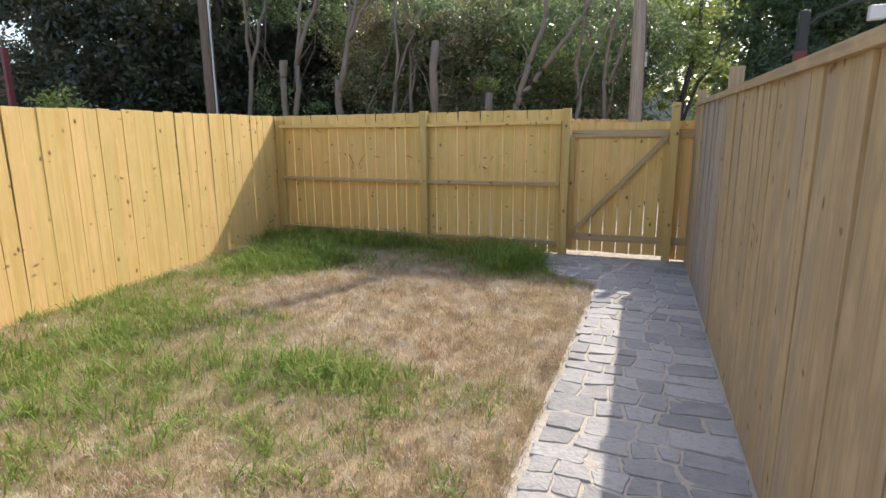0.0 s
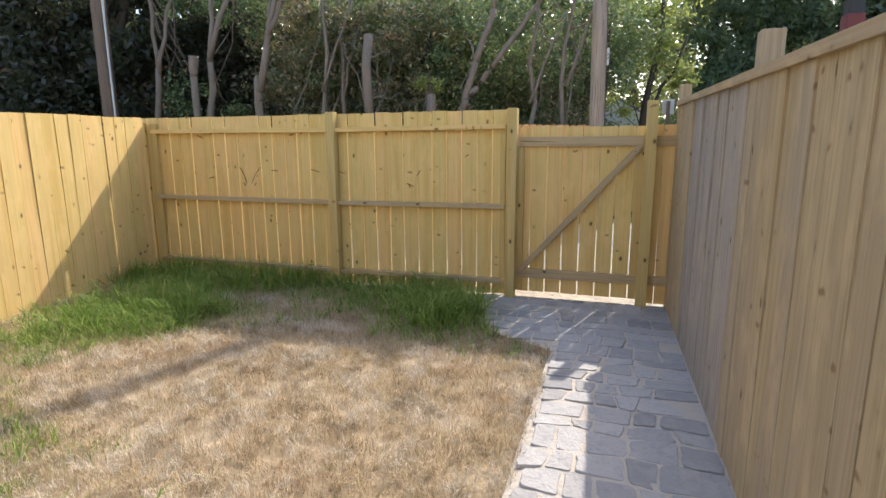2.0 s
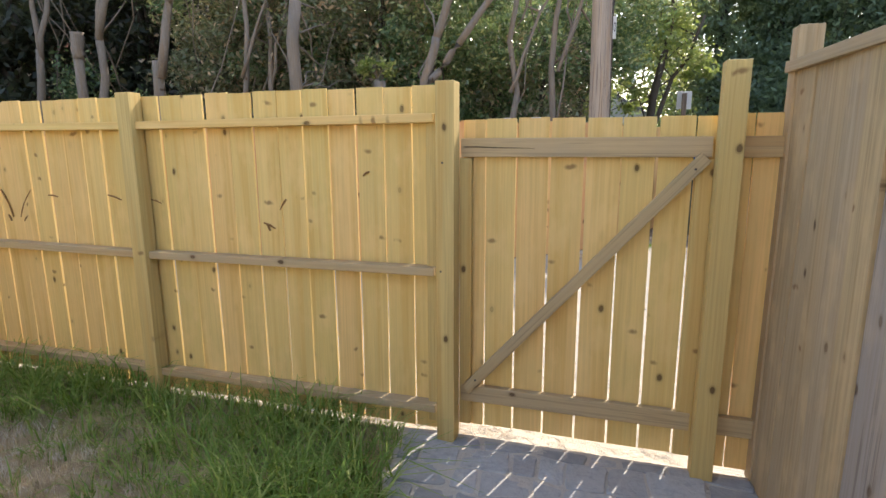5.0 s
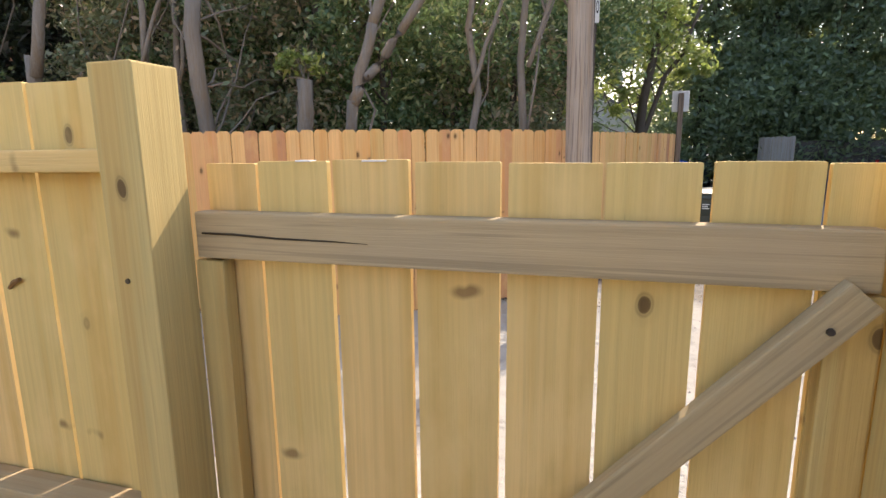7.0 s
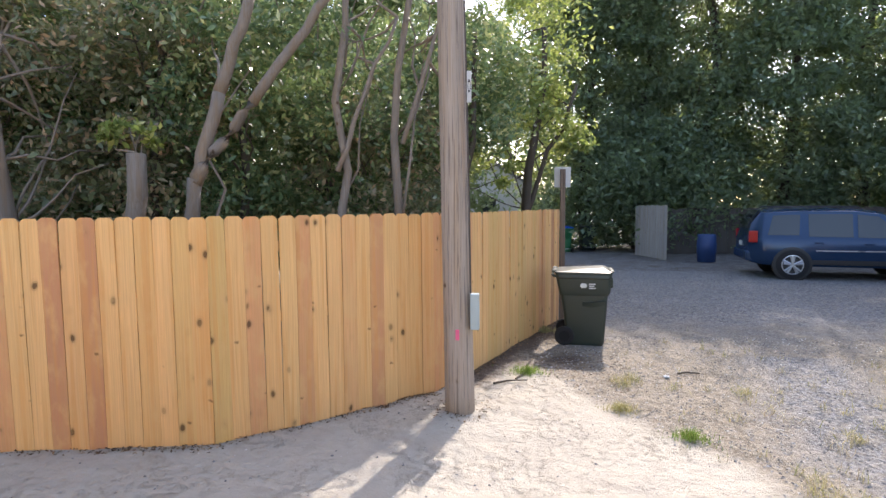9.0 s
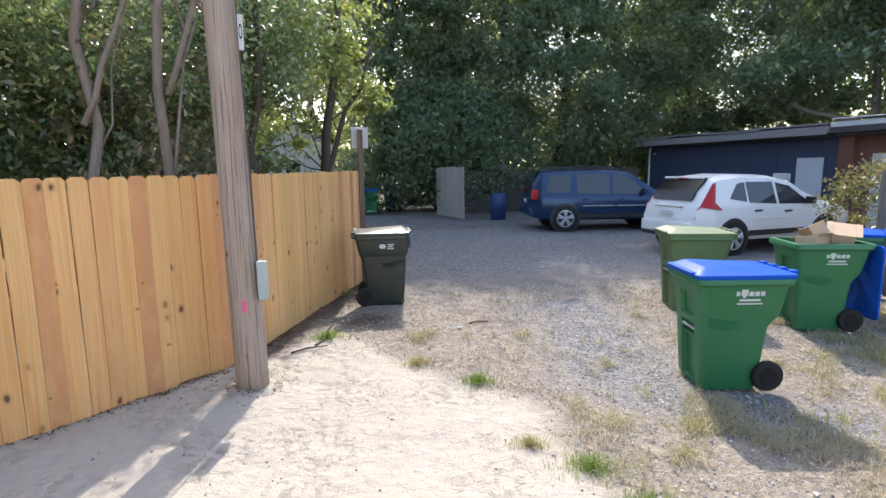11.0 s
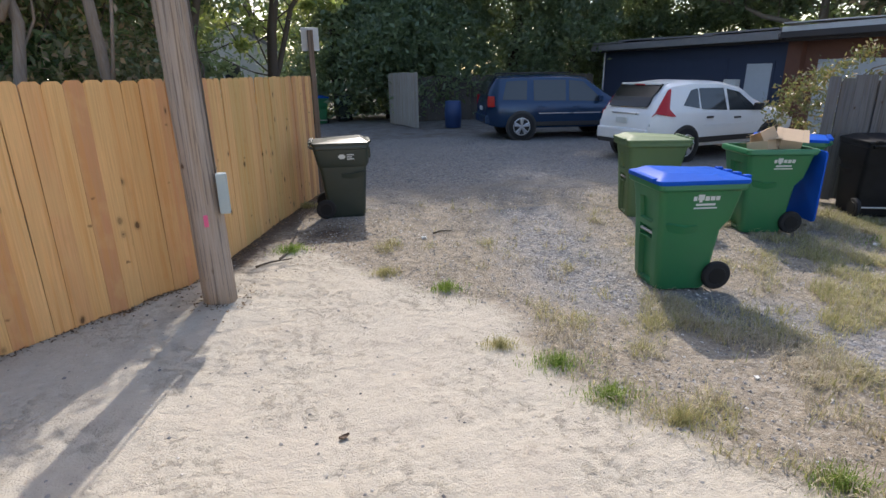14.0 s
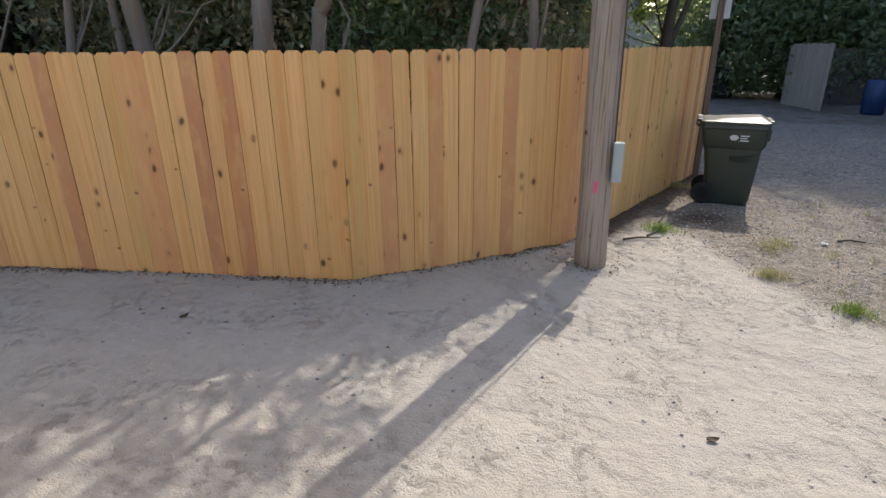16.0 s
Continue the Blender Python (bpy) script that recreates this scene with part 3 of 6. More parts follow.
right_fence = thing("board_fence", (0.5, 1.7, 0), "tall greying brown board fence with a capped top", "fence")
for y0, y1, material, seed in ((-3.6, 4.55, BROWN, 12), (4.55, 6.1, GREYPINE, 14), (6.1, 7.0, BROWN, 15)):
    ends = [(0.626 - 0.0233 * (y + 3.6), y) for y in (y0, y1)]
    tops = [1.606 + 0.236 * (y + 3.6) / 10.6 for y in (y0, y1)]
    board_fence("", *ends, 0.0, tops[0], material, "", seed=seed, tilt=0.12, rise=tops[1] - tops[0], width=0.137, gap=0.0035, turns=0.3, thickness=0.014, dz=0.003, into=right_fence)
# added dark layer behind the boards; its colour stands in for shade in the seams
board_fence("", (0.650, -3.55), (0.403, 6.95), 0.0, 1.58, SHADEWOOD, "", seed=13, rise=0.236, width=0.134, gap=0.006, into=right_fence)
rail_between(right_fence, (0.622, -3.6), (0.375, 6.98), 1.590, BROWN, 0.045, 0.055, name="cap_rail", climb=0.236)
for y, top in ((-2.9, 1.6), (-0.5, 1.66), (1.95, 1.70), (4.42, 1.965), (6.95, 2.0)):
    lumber("post", right_fence, BROWN, 0.09, 0.09, top, pose(0.626 - 0.0233 * (y + 3.6) + (0.03 if y > 4 else 0.075), y, 0))

# ---- the alley fence ----
alley_fence = thing("picket_fence", (-2.4, 10.98, 0), "new orange-brown cedar picket fence with clipped tops", "fence")
for i, (p, q) in enumerate(zip(FENCE, FENCE[1:])):
    board_fence("", p, q, -0.05, 1.855, CEDAR, "", ear=0.028, seed=20 + i, into=alley_fence, tilt=0.25, width=0.1395, gap=0.002)
    d = (Vector(q) - Vector(p)).normalized()
    off = Vector((-d.y, d.x)) * 0.035
    for z in (0.3, 0.95, 1.55):
        rail_between(alley_fence, Vector(p) + off, Vector(q) + off, z, CEDAR)

# ---- the utility pole ----
pole = thing("utility_pole", (-0.46, 11.9, 0), "leaning grey weathered wooden utility pole", "utility pole")
lean = Vector((-0.018, 0.0, 1.0))
part("shaft", tube([Vector((-0.46, 11.9, 0)) + lean * z for z in (-0.2, 0.2, 1, 2, 3, 4, 6, 9)], [0.142, 0.14, 0.135, 0.13, 0.124, 0.118, 0.11, 0.10], 20), POLE, pole, smooth=True)

# the pole's plates, box and pipe
PAINTGREY = plain("grey_paint", (0.36, 0.42, 0.42), 0.5)
PAINTPALE = plain("pale_grey_sign_back", (0.50, 0.50, 0.49), 0.5)
STEEL = plain("galvanised_steel", (0.45, 0.46, 0.47), 0.45, 0.8)
WHITE = plain("white_paint", (0.72, 0.72, 0.70), 0.5, vary=0.15)
BLACKRUBBER = plain("black_rubber", (0.018, 0.018, 0.019), 0.75, spec=0.3)
DARKMETAL = plain("dark_brown_metal", (0.06, 0.045, 0.035), 0.6)
part("meter_box", box((-0.355, 11.745, 0.80), (-0.272, 11.84, 1.13), 0.012), PAINTGREY, pole, "small grey-green metal box")
part("conduit", tube([(-0.352, 11.80, 1.13), (-0.362, 11.80, 2.0), (-0.385, 11.80, 3.2), (-0.43, 11.80, 5.0)], [0.008] * 4, 6), DARKMETAL, pole)
plate = part("number_plate", box((-0.375, 11.735, 2.83), (-0.335, 11.755, 3.10), 0.004), PAINTPALE, pole, "white plate with a dark ring")
bm = bmesh.new()
ring = []
for r in (0.022, 0.015):
    ring.append([bm.verts.new((-0.355 + 0.6 * r * math.cos(k * math.tau / 20), 11.732, 2.97 + 2.6 * r * math.sin(k * math.tau / 20))) for k in range(20)])
for k in range(20):
    bm.faces.new((ring[0][k], ring[0][(k + 1) % 20], ring[1][(k + 1) % 20], ring[1][k]))
part("ring_mark", bm, BLACKRUBBER, plate)
PINK = plain("pink_marker_paint", (0.75, 0.12, 0.25), 0.7)
part("paint_mark", box((-0.49, 11.757, 0.70), (-0.455, 11.768, 0.80), 0.004), PINK, pole, "faded pink paint mark")

BROWNPOLE = wood("brown_pole_wood", [(0.20, 0.15, 0.115), (0.23, 0.17, 0.13), (0.19, 0.14, 0.11)], 0.1, 0.1, (0.13, 0.10, 0.085), 0.7, comb=0.5, cracks=0.6)
second_pole = thing("utility_pole", (-10.45, 10.9, 0), "brown wooden utility pole with a thin metal pipe", "utility pole")
part("shaft", tube([(-10.45, 10.9, z) for z in (-0.2, 2, 5, 9)], [0.16, 0.15, 0.14, 0.12], 18), BROWNPOLE, second_pole, smooth=True)
part("pipe", tube([(-10.26, 10.84, z) for z in (0.0, 3, 5.5)], [0.025] * 3, 8), STEEL, second_pole, "thin galvanised pipe")

sign = thing("street_sign", (0.93, 16.25, 0), "small white sign seen from behind on a brown post", "sign")
part("post", box((0.955, 16.13, -0.05), (1.035, 16.205, 2.52), 0.006), BROWNPOLE, sign)
part("panel", box((0.86, 16.21, 2.22), (1.13, 16.225, 2.56), 0.006), PAINTPALE, sign, "white rounded sign panel")

# ---- flagstone path ----
def path_bed():
    """Sandy mortar under the stones, following their outer edge."""
    bm = bmesh.new()
    rows = []
    for y in list(np.linspace(-6, 5.4, 58)) + list(np.linspace(5.5, 6.93, 24)):
        left = float(path_edge(y)) + 0.03 * noise.noise((0, y * 5, 4)) - 0.01
        rows.append([bm.verts.new((left + (0.62 - left) * k / 8, y, 0.019 if 0 < k < 8 else 0.004)) for k in range(9)])
    for p, q in zip(rows, rows[1:]):
        for k in range(8):
            bm.faces.new((p[k], p[k + 1], q[k + 1], q[k]))
    r = bmesh.ops.extrude_face_region(bm, geom=bm.faces[:])
    for v in [g for g in r["geom"] if isinstance(g, bmesh.types.BMVert)]:
        v.co.z = -0.06
    bmesh.ops.recalc_face_normals(bm, faces=bm.faces)
    return bm


MORTARBED = path_bed()
path = tagged(part("path", MORTARBED, MORTAR), "grey flagstone garden path set in sandy mortar", "path", kind="structure")


def stone_mesh(corners, rng):
    """A flat stone inside four corners, its own corners knocked off."""
    bm = bmesh.new()
    c = sum((Vector(p) for p in corners), Vector((0, 0))) / 4
    pts = [Vector(p) - c for p in corners]
    out = []
    for i in range(4):
        p, before, after = pts[i], pts[i - 1], pts[(i + 1) % 4]
        cut = rng.uniform(0.08, 0.24)
        out.append(p + (before - p) * cut * rng.uniform(0.6, 1))
        out.append(p * (1 - cut * rng.uniform(0.25, 0.42)))
        out.append(p + (after - p) * cut * rng.uniform(0.6, 1))
        for f in (0.38, 0.66):
            out.append((p + (after - p) * f) * rng.uniform(0.93, 1.03))
    joint = 1 - rng.uniform(0.003, 0.014) / max(0.06, sum(p.length for p in out) / len(out))
    out = [p * joint for p in out]
    tilt = Vector((rng.uniform(-0.05, 0.05), rng.uniform(-0.05, 0.05)))
    zs = [0.024 + p.dot(tilt) + rng.uniform(-0.002, 0.002) for p in out]
    low = [bm.verts.new((p.x * 1.03, p.y * 1.03, -0.02)) for p in out]
    mid = [bm.verts.new((p.x, p.y, z - 0.007)) for p, z in zip(out, zs)]
    top = [bm.verts.new((p.x * (1 - e), p.y * (1 - e), z)) for p, z, e in ((p, z, rng.uniform(0.012, 0.06)) for p, z in zip(out, zs))]
    m = bm.verts.new((0, 0, sum(zs) / len(zs) + rng.uniform(-0.003, 0.004)))
    k = len(out)
    for i in range(k):
        j = (i + 1) % k
        bm.faces.new((low[i], low[j], mid[j], mid[i]))
        bm.faces.new((mid[i], mid[j], top[j], top[i]))
        bm.faces.new((top[i], top[j], m))
    return mesh_of("stone", bm, STONE), c


def lay_stones():
    """Uneven courses across the path; joints are shared between neighbours."""
    rng = random.Random(4)
    ys = [0.25]
    while ys[-1] < 6.86:
        ys.append(min(ys[-1] + rng.uniform(0.125, 0.21), 6.9))

    def line(j, x):
        edge = j in (0, len(ys) - 1)
        return ys[j] + (0 if edge else 0.06 * noise.noise((x * 4.5, j * 7.3, 2.0)))
    for j in range(len(ys) - 1):
        right = 0.47 - 0.022 * (ys[j] - 2.5)
        left = float(path_edge(ys[j] + 0.04))
        xs = [left + rng.uniform(0, 0.05)]
        while right - xs[-1] > 0.34:
            xs.append(xs[-1] + rng.choice((rng.uniform(0.11, 0.17), rng.uniform(0.17, 0.28))))
        if right - xs[-1] > 0.14:
            xs.append(right)
        skew = [rng.uniform(-0.02, 0.02) for _ in xs]
        skew[0] = skew[-1] = 0
        for i in range(len(xs) - 1):
            quad = []
            for k, jj, sgn in ((i, j, -1), (i + 1, j, -1), (i + 1, j + 1, 1), (i, j + 1, 1)):
                x = xs[k] + skew[k] * sgn
                quad.append((x, line(jj, x)))
            me, c = stone_mesh(quad, rng)
            child("stone", me, path, pose(c.x, c.y, rng.uniform(-0.002, 0.004)))


# ---- grass ----


def grass(name, points, heights, widths, material, label, lean=0.5, seed=1):
    """Many bent blades in one mesh. points: an n x 3 array."""
    rng = np.random.default_rng(seed)
    n = len(points)
    a = rng.uniform(0, math.tau, n)
    side = np.stack([np.cos(a), np.sin(a), np.zeros(n)], 1)
    b = a + rng.uniform(0.6, 2.5, n)
    out = np.stack([np.cos(b), np.sin(b), np.zeros(n)], 1)
    bend = rng.uniform(0.1, 1.0, n)[:, None] * lean
    h, w = np.asarray(heights)[:, None], np.asarray(widths)[:, None]
    up = np.array([[0, 0, 1.0]])
    mid = points + up * h * 0.6 + out * h * bend * 0.35
    tip = points + up * h * (1 - 0.25 * bend) + out * h * bend
    v = np.stack([points - side * w, points + side * w, mid + side * w * 0.7, mid - side * w * 0.7, tip], 1).reshape(-1, 3)
    k = np.arange(n) * 5
    loops = np.stack([k, k + 1, k + 2, k + 3, k + 3, k + 2, k + 4], 1).reshape(-1)
    me = bpy.data.meshes.new(name)
    me.vertices.add(n * 5)
    me.vertices.foreach_set("co", v.astype(np.float32).ravel())
    me.loops.add(n * 7)
    me.loops.foreach_set("vertex_index", loops.astype(np.int32))
    me.polygons.add(n * 2)
    starts = np.stack([np.arange(n) * 7, np.arange(n) * 7 + 4], 1).reshape(-1)
    me.polygons.foreach_set("loop_start", starts.astype(np.int32))
    me.update(calc_edges=True)
    me.materials.append(material)
    return tagged(new(name, me), label, "grass", kind="stuff")


def blob(x, y, cx, cy, rx, ry):
    return np.exp(-(((x - cx) / rx) ** 2 + ((y - cy) / ry) ** 2))


def lumps(x, y, scale, seed):
    """A cheap smooth noise for arrays."""
    rng = np.random.default_rng(seed)
    t = np.zeros_like(x)
    for _ in range(7):
        a, f, p = rng.uniform(0, math.tau), rng.uniform(0.5, 1.8) * scale, rng.uniform(0, math.tau)
        t += np.sin((x * np.cos(a) + y * np.sin(a)) * f + p)
    return t / 7 * 1.6


def scatter(n, x0, x1, y0, y1, seed):
    rng = np.random.default_rng(seed)
    return rng.uniform(x0, x1, n), rng.uniform(y0, y1, n), rng


def green_share(x, y):
    """How green the lawn is at a spot, 0 to about 1.5."""
    left = -4.55 - 0.115 * y
    g = 1.05 * np.clip((y - 5.75 - 0.5 * np.exp(-((x + 3.0) / 0.75) ** 2) + 0.35 * lumps(x, y, 3, 5)) * 2.2, 0, 1) * (x < -1.2)
    g += 1.3 * blob(x, y, -4.3, 5.1, 0.75, 0.45) + 0.9 * blob(x, y, -1.45, 5.75, 0.5, 0.5)
    g += 1.3 * blob(x, y, -3.89, 5.53, 0.55, 0.4) + 1.0 * blob(x, y, -4.16, 5.10, 0.45, 0.4)
    g += 1.2 * blob(x, y, -1.75, 2.75, 0.75, 0.36) + 0.55 * blob(x, y, -3.4, 2.5, 0.8, 0.9) + 0.5 * blob(x, y, -4.4, 3.6, 0.6, 1.4)
    g += 0.5 * blob(x, y, -2.3, 1.9, 1.2, 0.4) + 0.4 * blob(x, y, -0.9, 3.3, 0.3, 0.3)
    g += 0.36 / (1 + np.exp((x + 2.6) * 3)) / (1 + np.exp((y - 4.1) * 3))
    g -= 0.9 * blob(x, y, -2.2, 4.4, 1.3, 0.75) + 0.5 * blob(x, y, -0.8, 4.0, 0.5, 1.2)
    return g + 0.28 * lumps(x, y, 4, 9) + 0.22 * lumps(x, y, 11, 10)


def build_grass():
    x, y, rng = scatter(230000, -5.5, -0.47, 0.6, 6.9, 1)
    keep = (x > -4.45 - 0.143 * y) & (x < path_edge(y) + 0.01)
    x, y = x[keep], y[keep]
    g = green_share(x, y)
    u = rng.uniform(0, 1, len(x))
    z = np.zeros(len(x))
    dry = u > g * 1.1
    p = np.stack([x, y, z], 1)[dry]
    pick = rng.integers(0, len(p), len(p) // 22)[rng.integers(0, len(p) // 22, len(p))]
    p = np.where((rng.uniform(0, 1, len(p)) < 0.72)[:, None], p[pick] + np.stack([rng.normal(0, 0.03, len(p)), rng.normal(0, 0.03, len(p)), np.zeros(len(p))], 1), p)
    p = p[p[:, 0] < path_edge(p[:, 1]) + 0.03]
    grass("dry_grass", p, rng.uniform(0.015, 0.085, len(p)), rng.uniform(0.0011, 0.0024, len(p)), DRYGRASS, "short straw-coloured dry lawn grass", 1.5, 2)
    half = (u <= g * 1.1) & (u > g * 0.31)
    p = np.stack([x, y, z], 1)[half]
    grass("half_dry_grass", p, rng.uniform(0.03, 0.08, len(p)), rng.uniform(0.0015, 0.0025, len(p)), STRAWGREEN, "half-dry yellow-green lawn grass", 0.8, 3)
    lush = u <= g * 0.31
    p = np.stack([x, y, z], 1)[lush]
    gl = np.clip(g[lush], 0.2, 1.5)
    heart = p[rng.integers(0, len(p), len(p) // 16)]
    near = heart[rng.integers(0, len(heart), len(p))]
    gl = np.clip(green_share(near[:, 0], near[:, 1]), 0.2, 1.5)
    p = near + np.stack([rng.normal(0, 0.034, len(p)), rng.normal(0, 0.034, len(p)), np.zeros(len(p))], 1)
    some = rng.uniform(0, 1, len(p)) < 0.62
    p, near, gl = p[some], near[some], gl[some]
    tall = 0.6 + 0.8 * (np.sin(near[:, 0] * 913.7 + near[:, 1] * 517.3) * 0.5 + 0.5)
    h = rng.uniform(0.45, 1.0, len(p)) * tall * (0.06 + 0.11 * gl) * (1 + 0.5 * (p[:, 1] > 5.3))
    grass("green_grass", p, h, rng.uniform(0.0026, 0.0062, len(p)), GREENGRASS, "long green grass in clumps along the fence", 1.9, 4)
    # the alley's grass
    x, y, rng = scatter(620000, 1.0, 9.0, 7.2, 15.5, 6)
    edge = np.interp(y, [q[1] for q in SANDEDGE[:9]], [q[0] for q in SANDEDGE[:9]])
    density = 0.52 * np.clip((x - edge + 0.15) * 1.0, 0, 1) * np.clip((11.2 - y) / 2.2 + np.abs(x - 3.0) * 0.30 - 0.50 + 1.2 * lumps(x, y, 2.6, 15) + 1.0 * lumps(x, y, 8, 16), 0.02, 1) * np.clip((15.5 - y) / 3, 0, 1)
    keep = rng.uniform(0, 1, len(x)) < density
    x, y = x[keep], y[keep]
    pick = rng.integers(0, len(x), len(x) // 12)[rng.integers(0, len(x) // 12, len(x))]
    loose = rng.uniform(0, 1, len(x)) < 0.15
    x, y = np.where(loose, x, x[pick] + rng.normal(0, 0.035, len(x))), np.where(loose, y, y[pick] + rng.normal(0, 0.035, len(x)))
    u = rng.uniform(0, 1, len(x))
    green = u < 0.36 + 0.5 * blob(x, y, 6.0, 10.2, 1.8, 1.2) + 0.45 * lumps(x, y, 5, 21)
    p = np.stack([x, y, dip(x, y) - 0.012], 1)
    grass("dry_grass", p[~green], rng.uniform(0.03, 0.11, (~green).sum()), rng.uniform(0.002, 0.0038, (~green).sum()), ALLEYSTRAW, "thin dry grass between the gravel", 1.9, 7)
    grass("half_dry_grass", p[green], rng.uniform(0.04, 0.12, green.sum()), rng.uniform(0.0022, 0.0042, green.sum()), STRAWGREEN, "yellow-green weeds between the gravel", 1.6, 8)
    tufts = [(1.58, 10.47, 0.10), (1.86, 10.1, 0.17), (1.97, 9.62, 0.15), (2.22, 9.26, 0.2), (0.24, 13.14, 0.16), (2.62, 8.56, 0.15), (0.62, 15.2, 0.2), (7.2, 11.2, 0.35), (6.6, 10.3, 0.4), (1.08, 12.13, 0.10), (1.55, 11.6, 0.12)]
    for i, (cx, cy, r) in enumerate(tufts):
        n = int(3400 * r * (0.6 if r > 0.3 else 1))
        a, q = rng.uniform(0, math.tau, n), np.abs(rng.normal(0, 0.6, n)) * r
        p = np.stack([cx + np.cos(a) * q * 1.5 - np.sin(a) * q * 0.4, cy + np.sin(a) * q * 1.0 + rng.normal(0, 0.02, n), np.full(n, float(dip(cx, cy)) - 0.01)], 1)
        grass("grass_tuft", p, rng.uniform(0.03, 0.13, n) * np.exp(-q / r * 0.5), rng.uniform(0.0016, 0.003, n), GREENGRASS if i % 3 else STRAWGREEN, "small green grass tuft on the alley", 1.0, 30 + i)


build_grass()


def build_pebbles():
    """Loose stones on gravel and sand, as one mesh."""
    rng = np.random.default_rng(3)
    n = 50000
    x, y = rng.uniform(-4, 8, n), rng.uniform(7.3, 15, n)
    edge = np.interp(y, [q[1] for q in SANDEDGE[:9]], [q[0] for q in SANDEDGE[:9]])
    keep = (rng.uniform(0, 1, n) < np.where(x > edge, 0.85, 0.055)) & (y < np.interp(x, [q[0] for q in FENCE], [q[1] for q in FENCE]) - 0.15)
    x, y = x[keep], y[keep]
    n = len(x)
    base = np.array([(1, 0, 0), (-1, 0, 0), (0, 1, 0), (0, -1, 0), (0, 0, 0.6), (0, 0, -0.6)])
    s = (0.004 + 0.013 * rng.uniform(0, 1, n) ** 2.2)[:, None, None]
    jig = rng.uniform(0.6, 1.3, (n, 6, 1))
    a = rng.uniform(0, math.tau, n)
    rot = np.stack([np.stack([np.cos(a), -np.sin(a), 0 * a], 1), np.stack([np.sin(a), np.cos(a), 0 * a], 1), np.stack([0 * a, 0 * a, 1 + 0 * a], 1)], 1)
    v = np.einsum("nij,nkj->nki", rot, base[None] * jig * s) + np.stack([x, y, np.array([ground_height(a, b) for a, b in zip(x, y)]) + 0.003], 1)[:, None]
    f = [(0, 2, 4), (2, 1, 4), (1, 3, 4), (3, 0, 4), (2, 0, 5), (1, 2, 5), (3, 1, 5), (0, 3, 5)]
    faces = (np.arange(n)[:, None, None] * 6 + np.array(f)[None]).reshape(-1, 3)
    me = bpy.data.meshes.new("pebbles")
    me.from_pydata(v.reshape(-1, 3).tolist(), [], faces.tolist())
    m = Nodes("pebble")
    me.materials.append(m.finish(m.ramp(m.island(), [(0, (0.13, 0.13, 0.135)), (0.4, (0.25, 0.245, 0.24)), (0.75, (0.42, 0.395, 0.36)), (1, (0.68, 0.65, 0.60))]), 0.85, 0, 0.3))
    tagged(new("pebbles", me), "loose grey and pale gravel stones", "gravel", kind="stuff")


build_pebbles()


def build_leaf_litter():
    """Dead leaves and crumbs of soil along the foot of the alley fence and round the pole."""
    rng = np.random.default_rng(17)
    spots = []
    for (xa, ya), (xb, yb) in zip(FENCE, FENCE[1:]):
        length = math.hypot(xb - xa, yb - ya)
        n = int(length * 260)
        f = rng.uniform(0, 1, n)
        off = np.abs(rng.normal(0, 0.05, n)) + 0.012
        nx, ny = (yb - ya) / length, -(xb - xa) / length
        thin = rng.uniform(0, 1, n) < 0.35 + 0.65 * (np.sin(f * length * 2.3 + xa) > 0)
        spots += list(zip((xa + (xb - xa) * f + nx * off)[thin], (ya + (yb - ya) * f + ny * off)[thin]))
    a, q = rng.uniform(0, math.tau, 130), 0.15 + np.abs(rng.normal(0, 0.13, 130))
    spots += list(zip(-0.46 + np.cos(a) * q, 11.9 + np.sin(a) * q))
    spots += list(zip(rng.normal(0.75, 0.35, 500), rng.normal(13.6, 0.5, 500)))
    bm = bmesh.new()
    for x, y in spots:
        z = ground_height(x, y) + rng.uniform(0.003, 0.014)
        s, t = rng.uniform(0.006, 0.02), rng.uniform(0, math.tau)
        u, w = Vector((math.cos(t), math.sin(t), rng.uniform(-0.4, 0.4))) * s, Vector((-math.sin(t), math.cos(t), rng.uniform(-0.4, 0.4))) * s * 0.5
        p = Vector((x, y, z))
        vs = [bm.verts.new(p + d) for d in (-u, w, u, -w)] + [bm.verts.new(p + Vector((0, 0, -s * 0.35)))]
        bm.faces.new(vs[:4])
        for i in range(4):
            bm.faces.new((vs[(i + 1) % 4], vs[i], vs[4]))
    m = Nodes("dead_leaf")
    brown = m.finish(m.ramp(m.island(), [(0, (0.05, 0.035, 0.025)), (0.5, (0.13, 0.085, 0.05)), (0.85, (0.24, 0.16, 0.09)), (1, (0.36, 0.26, 0.15))]), 0.8, 0, 0.2)
    tagged(part("leaf_litter", bm, brown), "dead brown leaves and crumbs along the fence's foot", "leaves", kind="stuff")


build_leaf_litter()

# ---- dark spike knots on the back fence's boards ----
KNOT = wood("dark_knot_wood", [(0.28, 0.15, 0.06)] * 3, 0, 0, (0.18, 0.09, 0.035), 0.4)
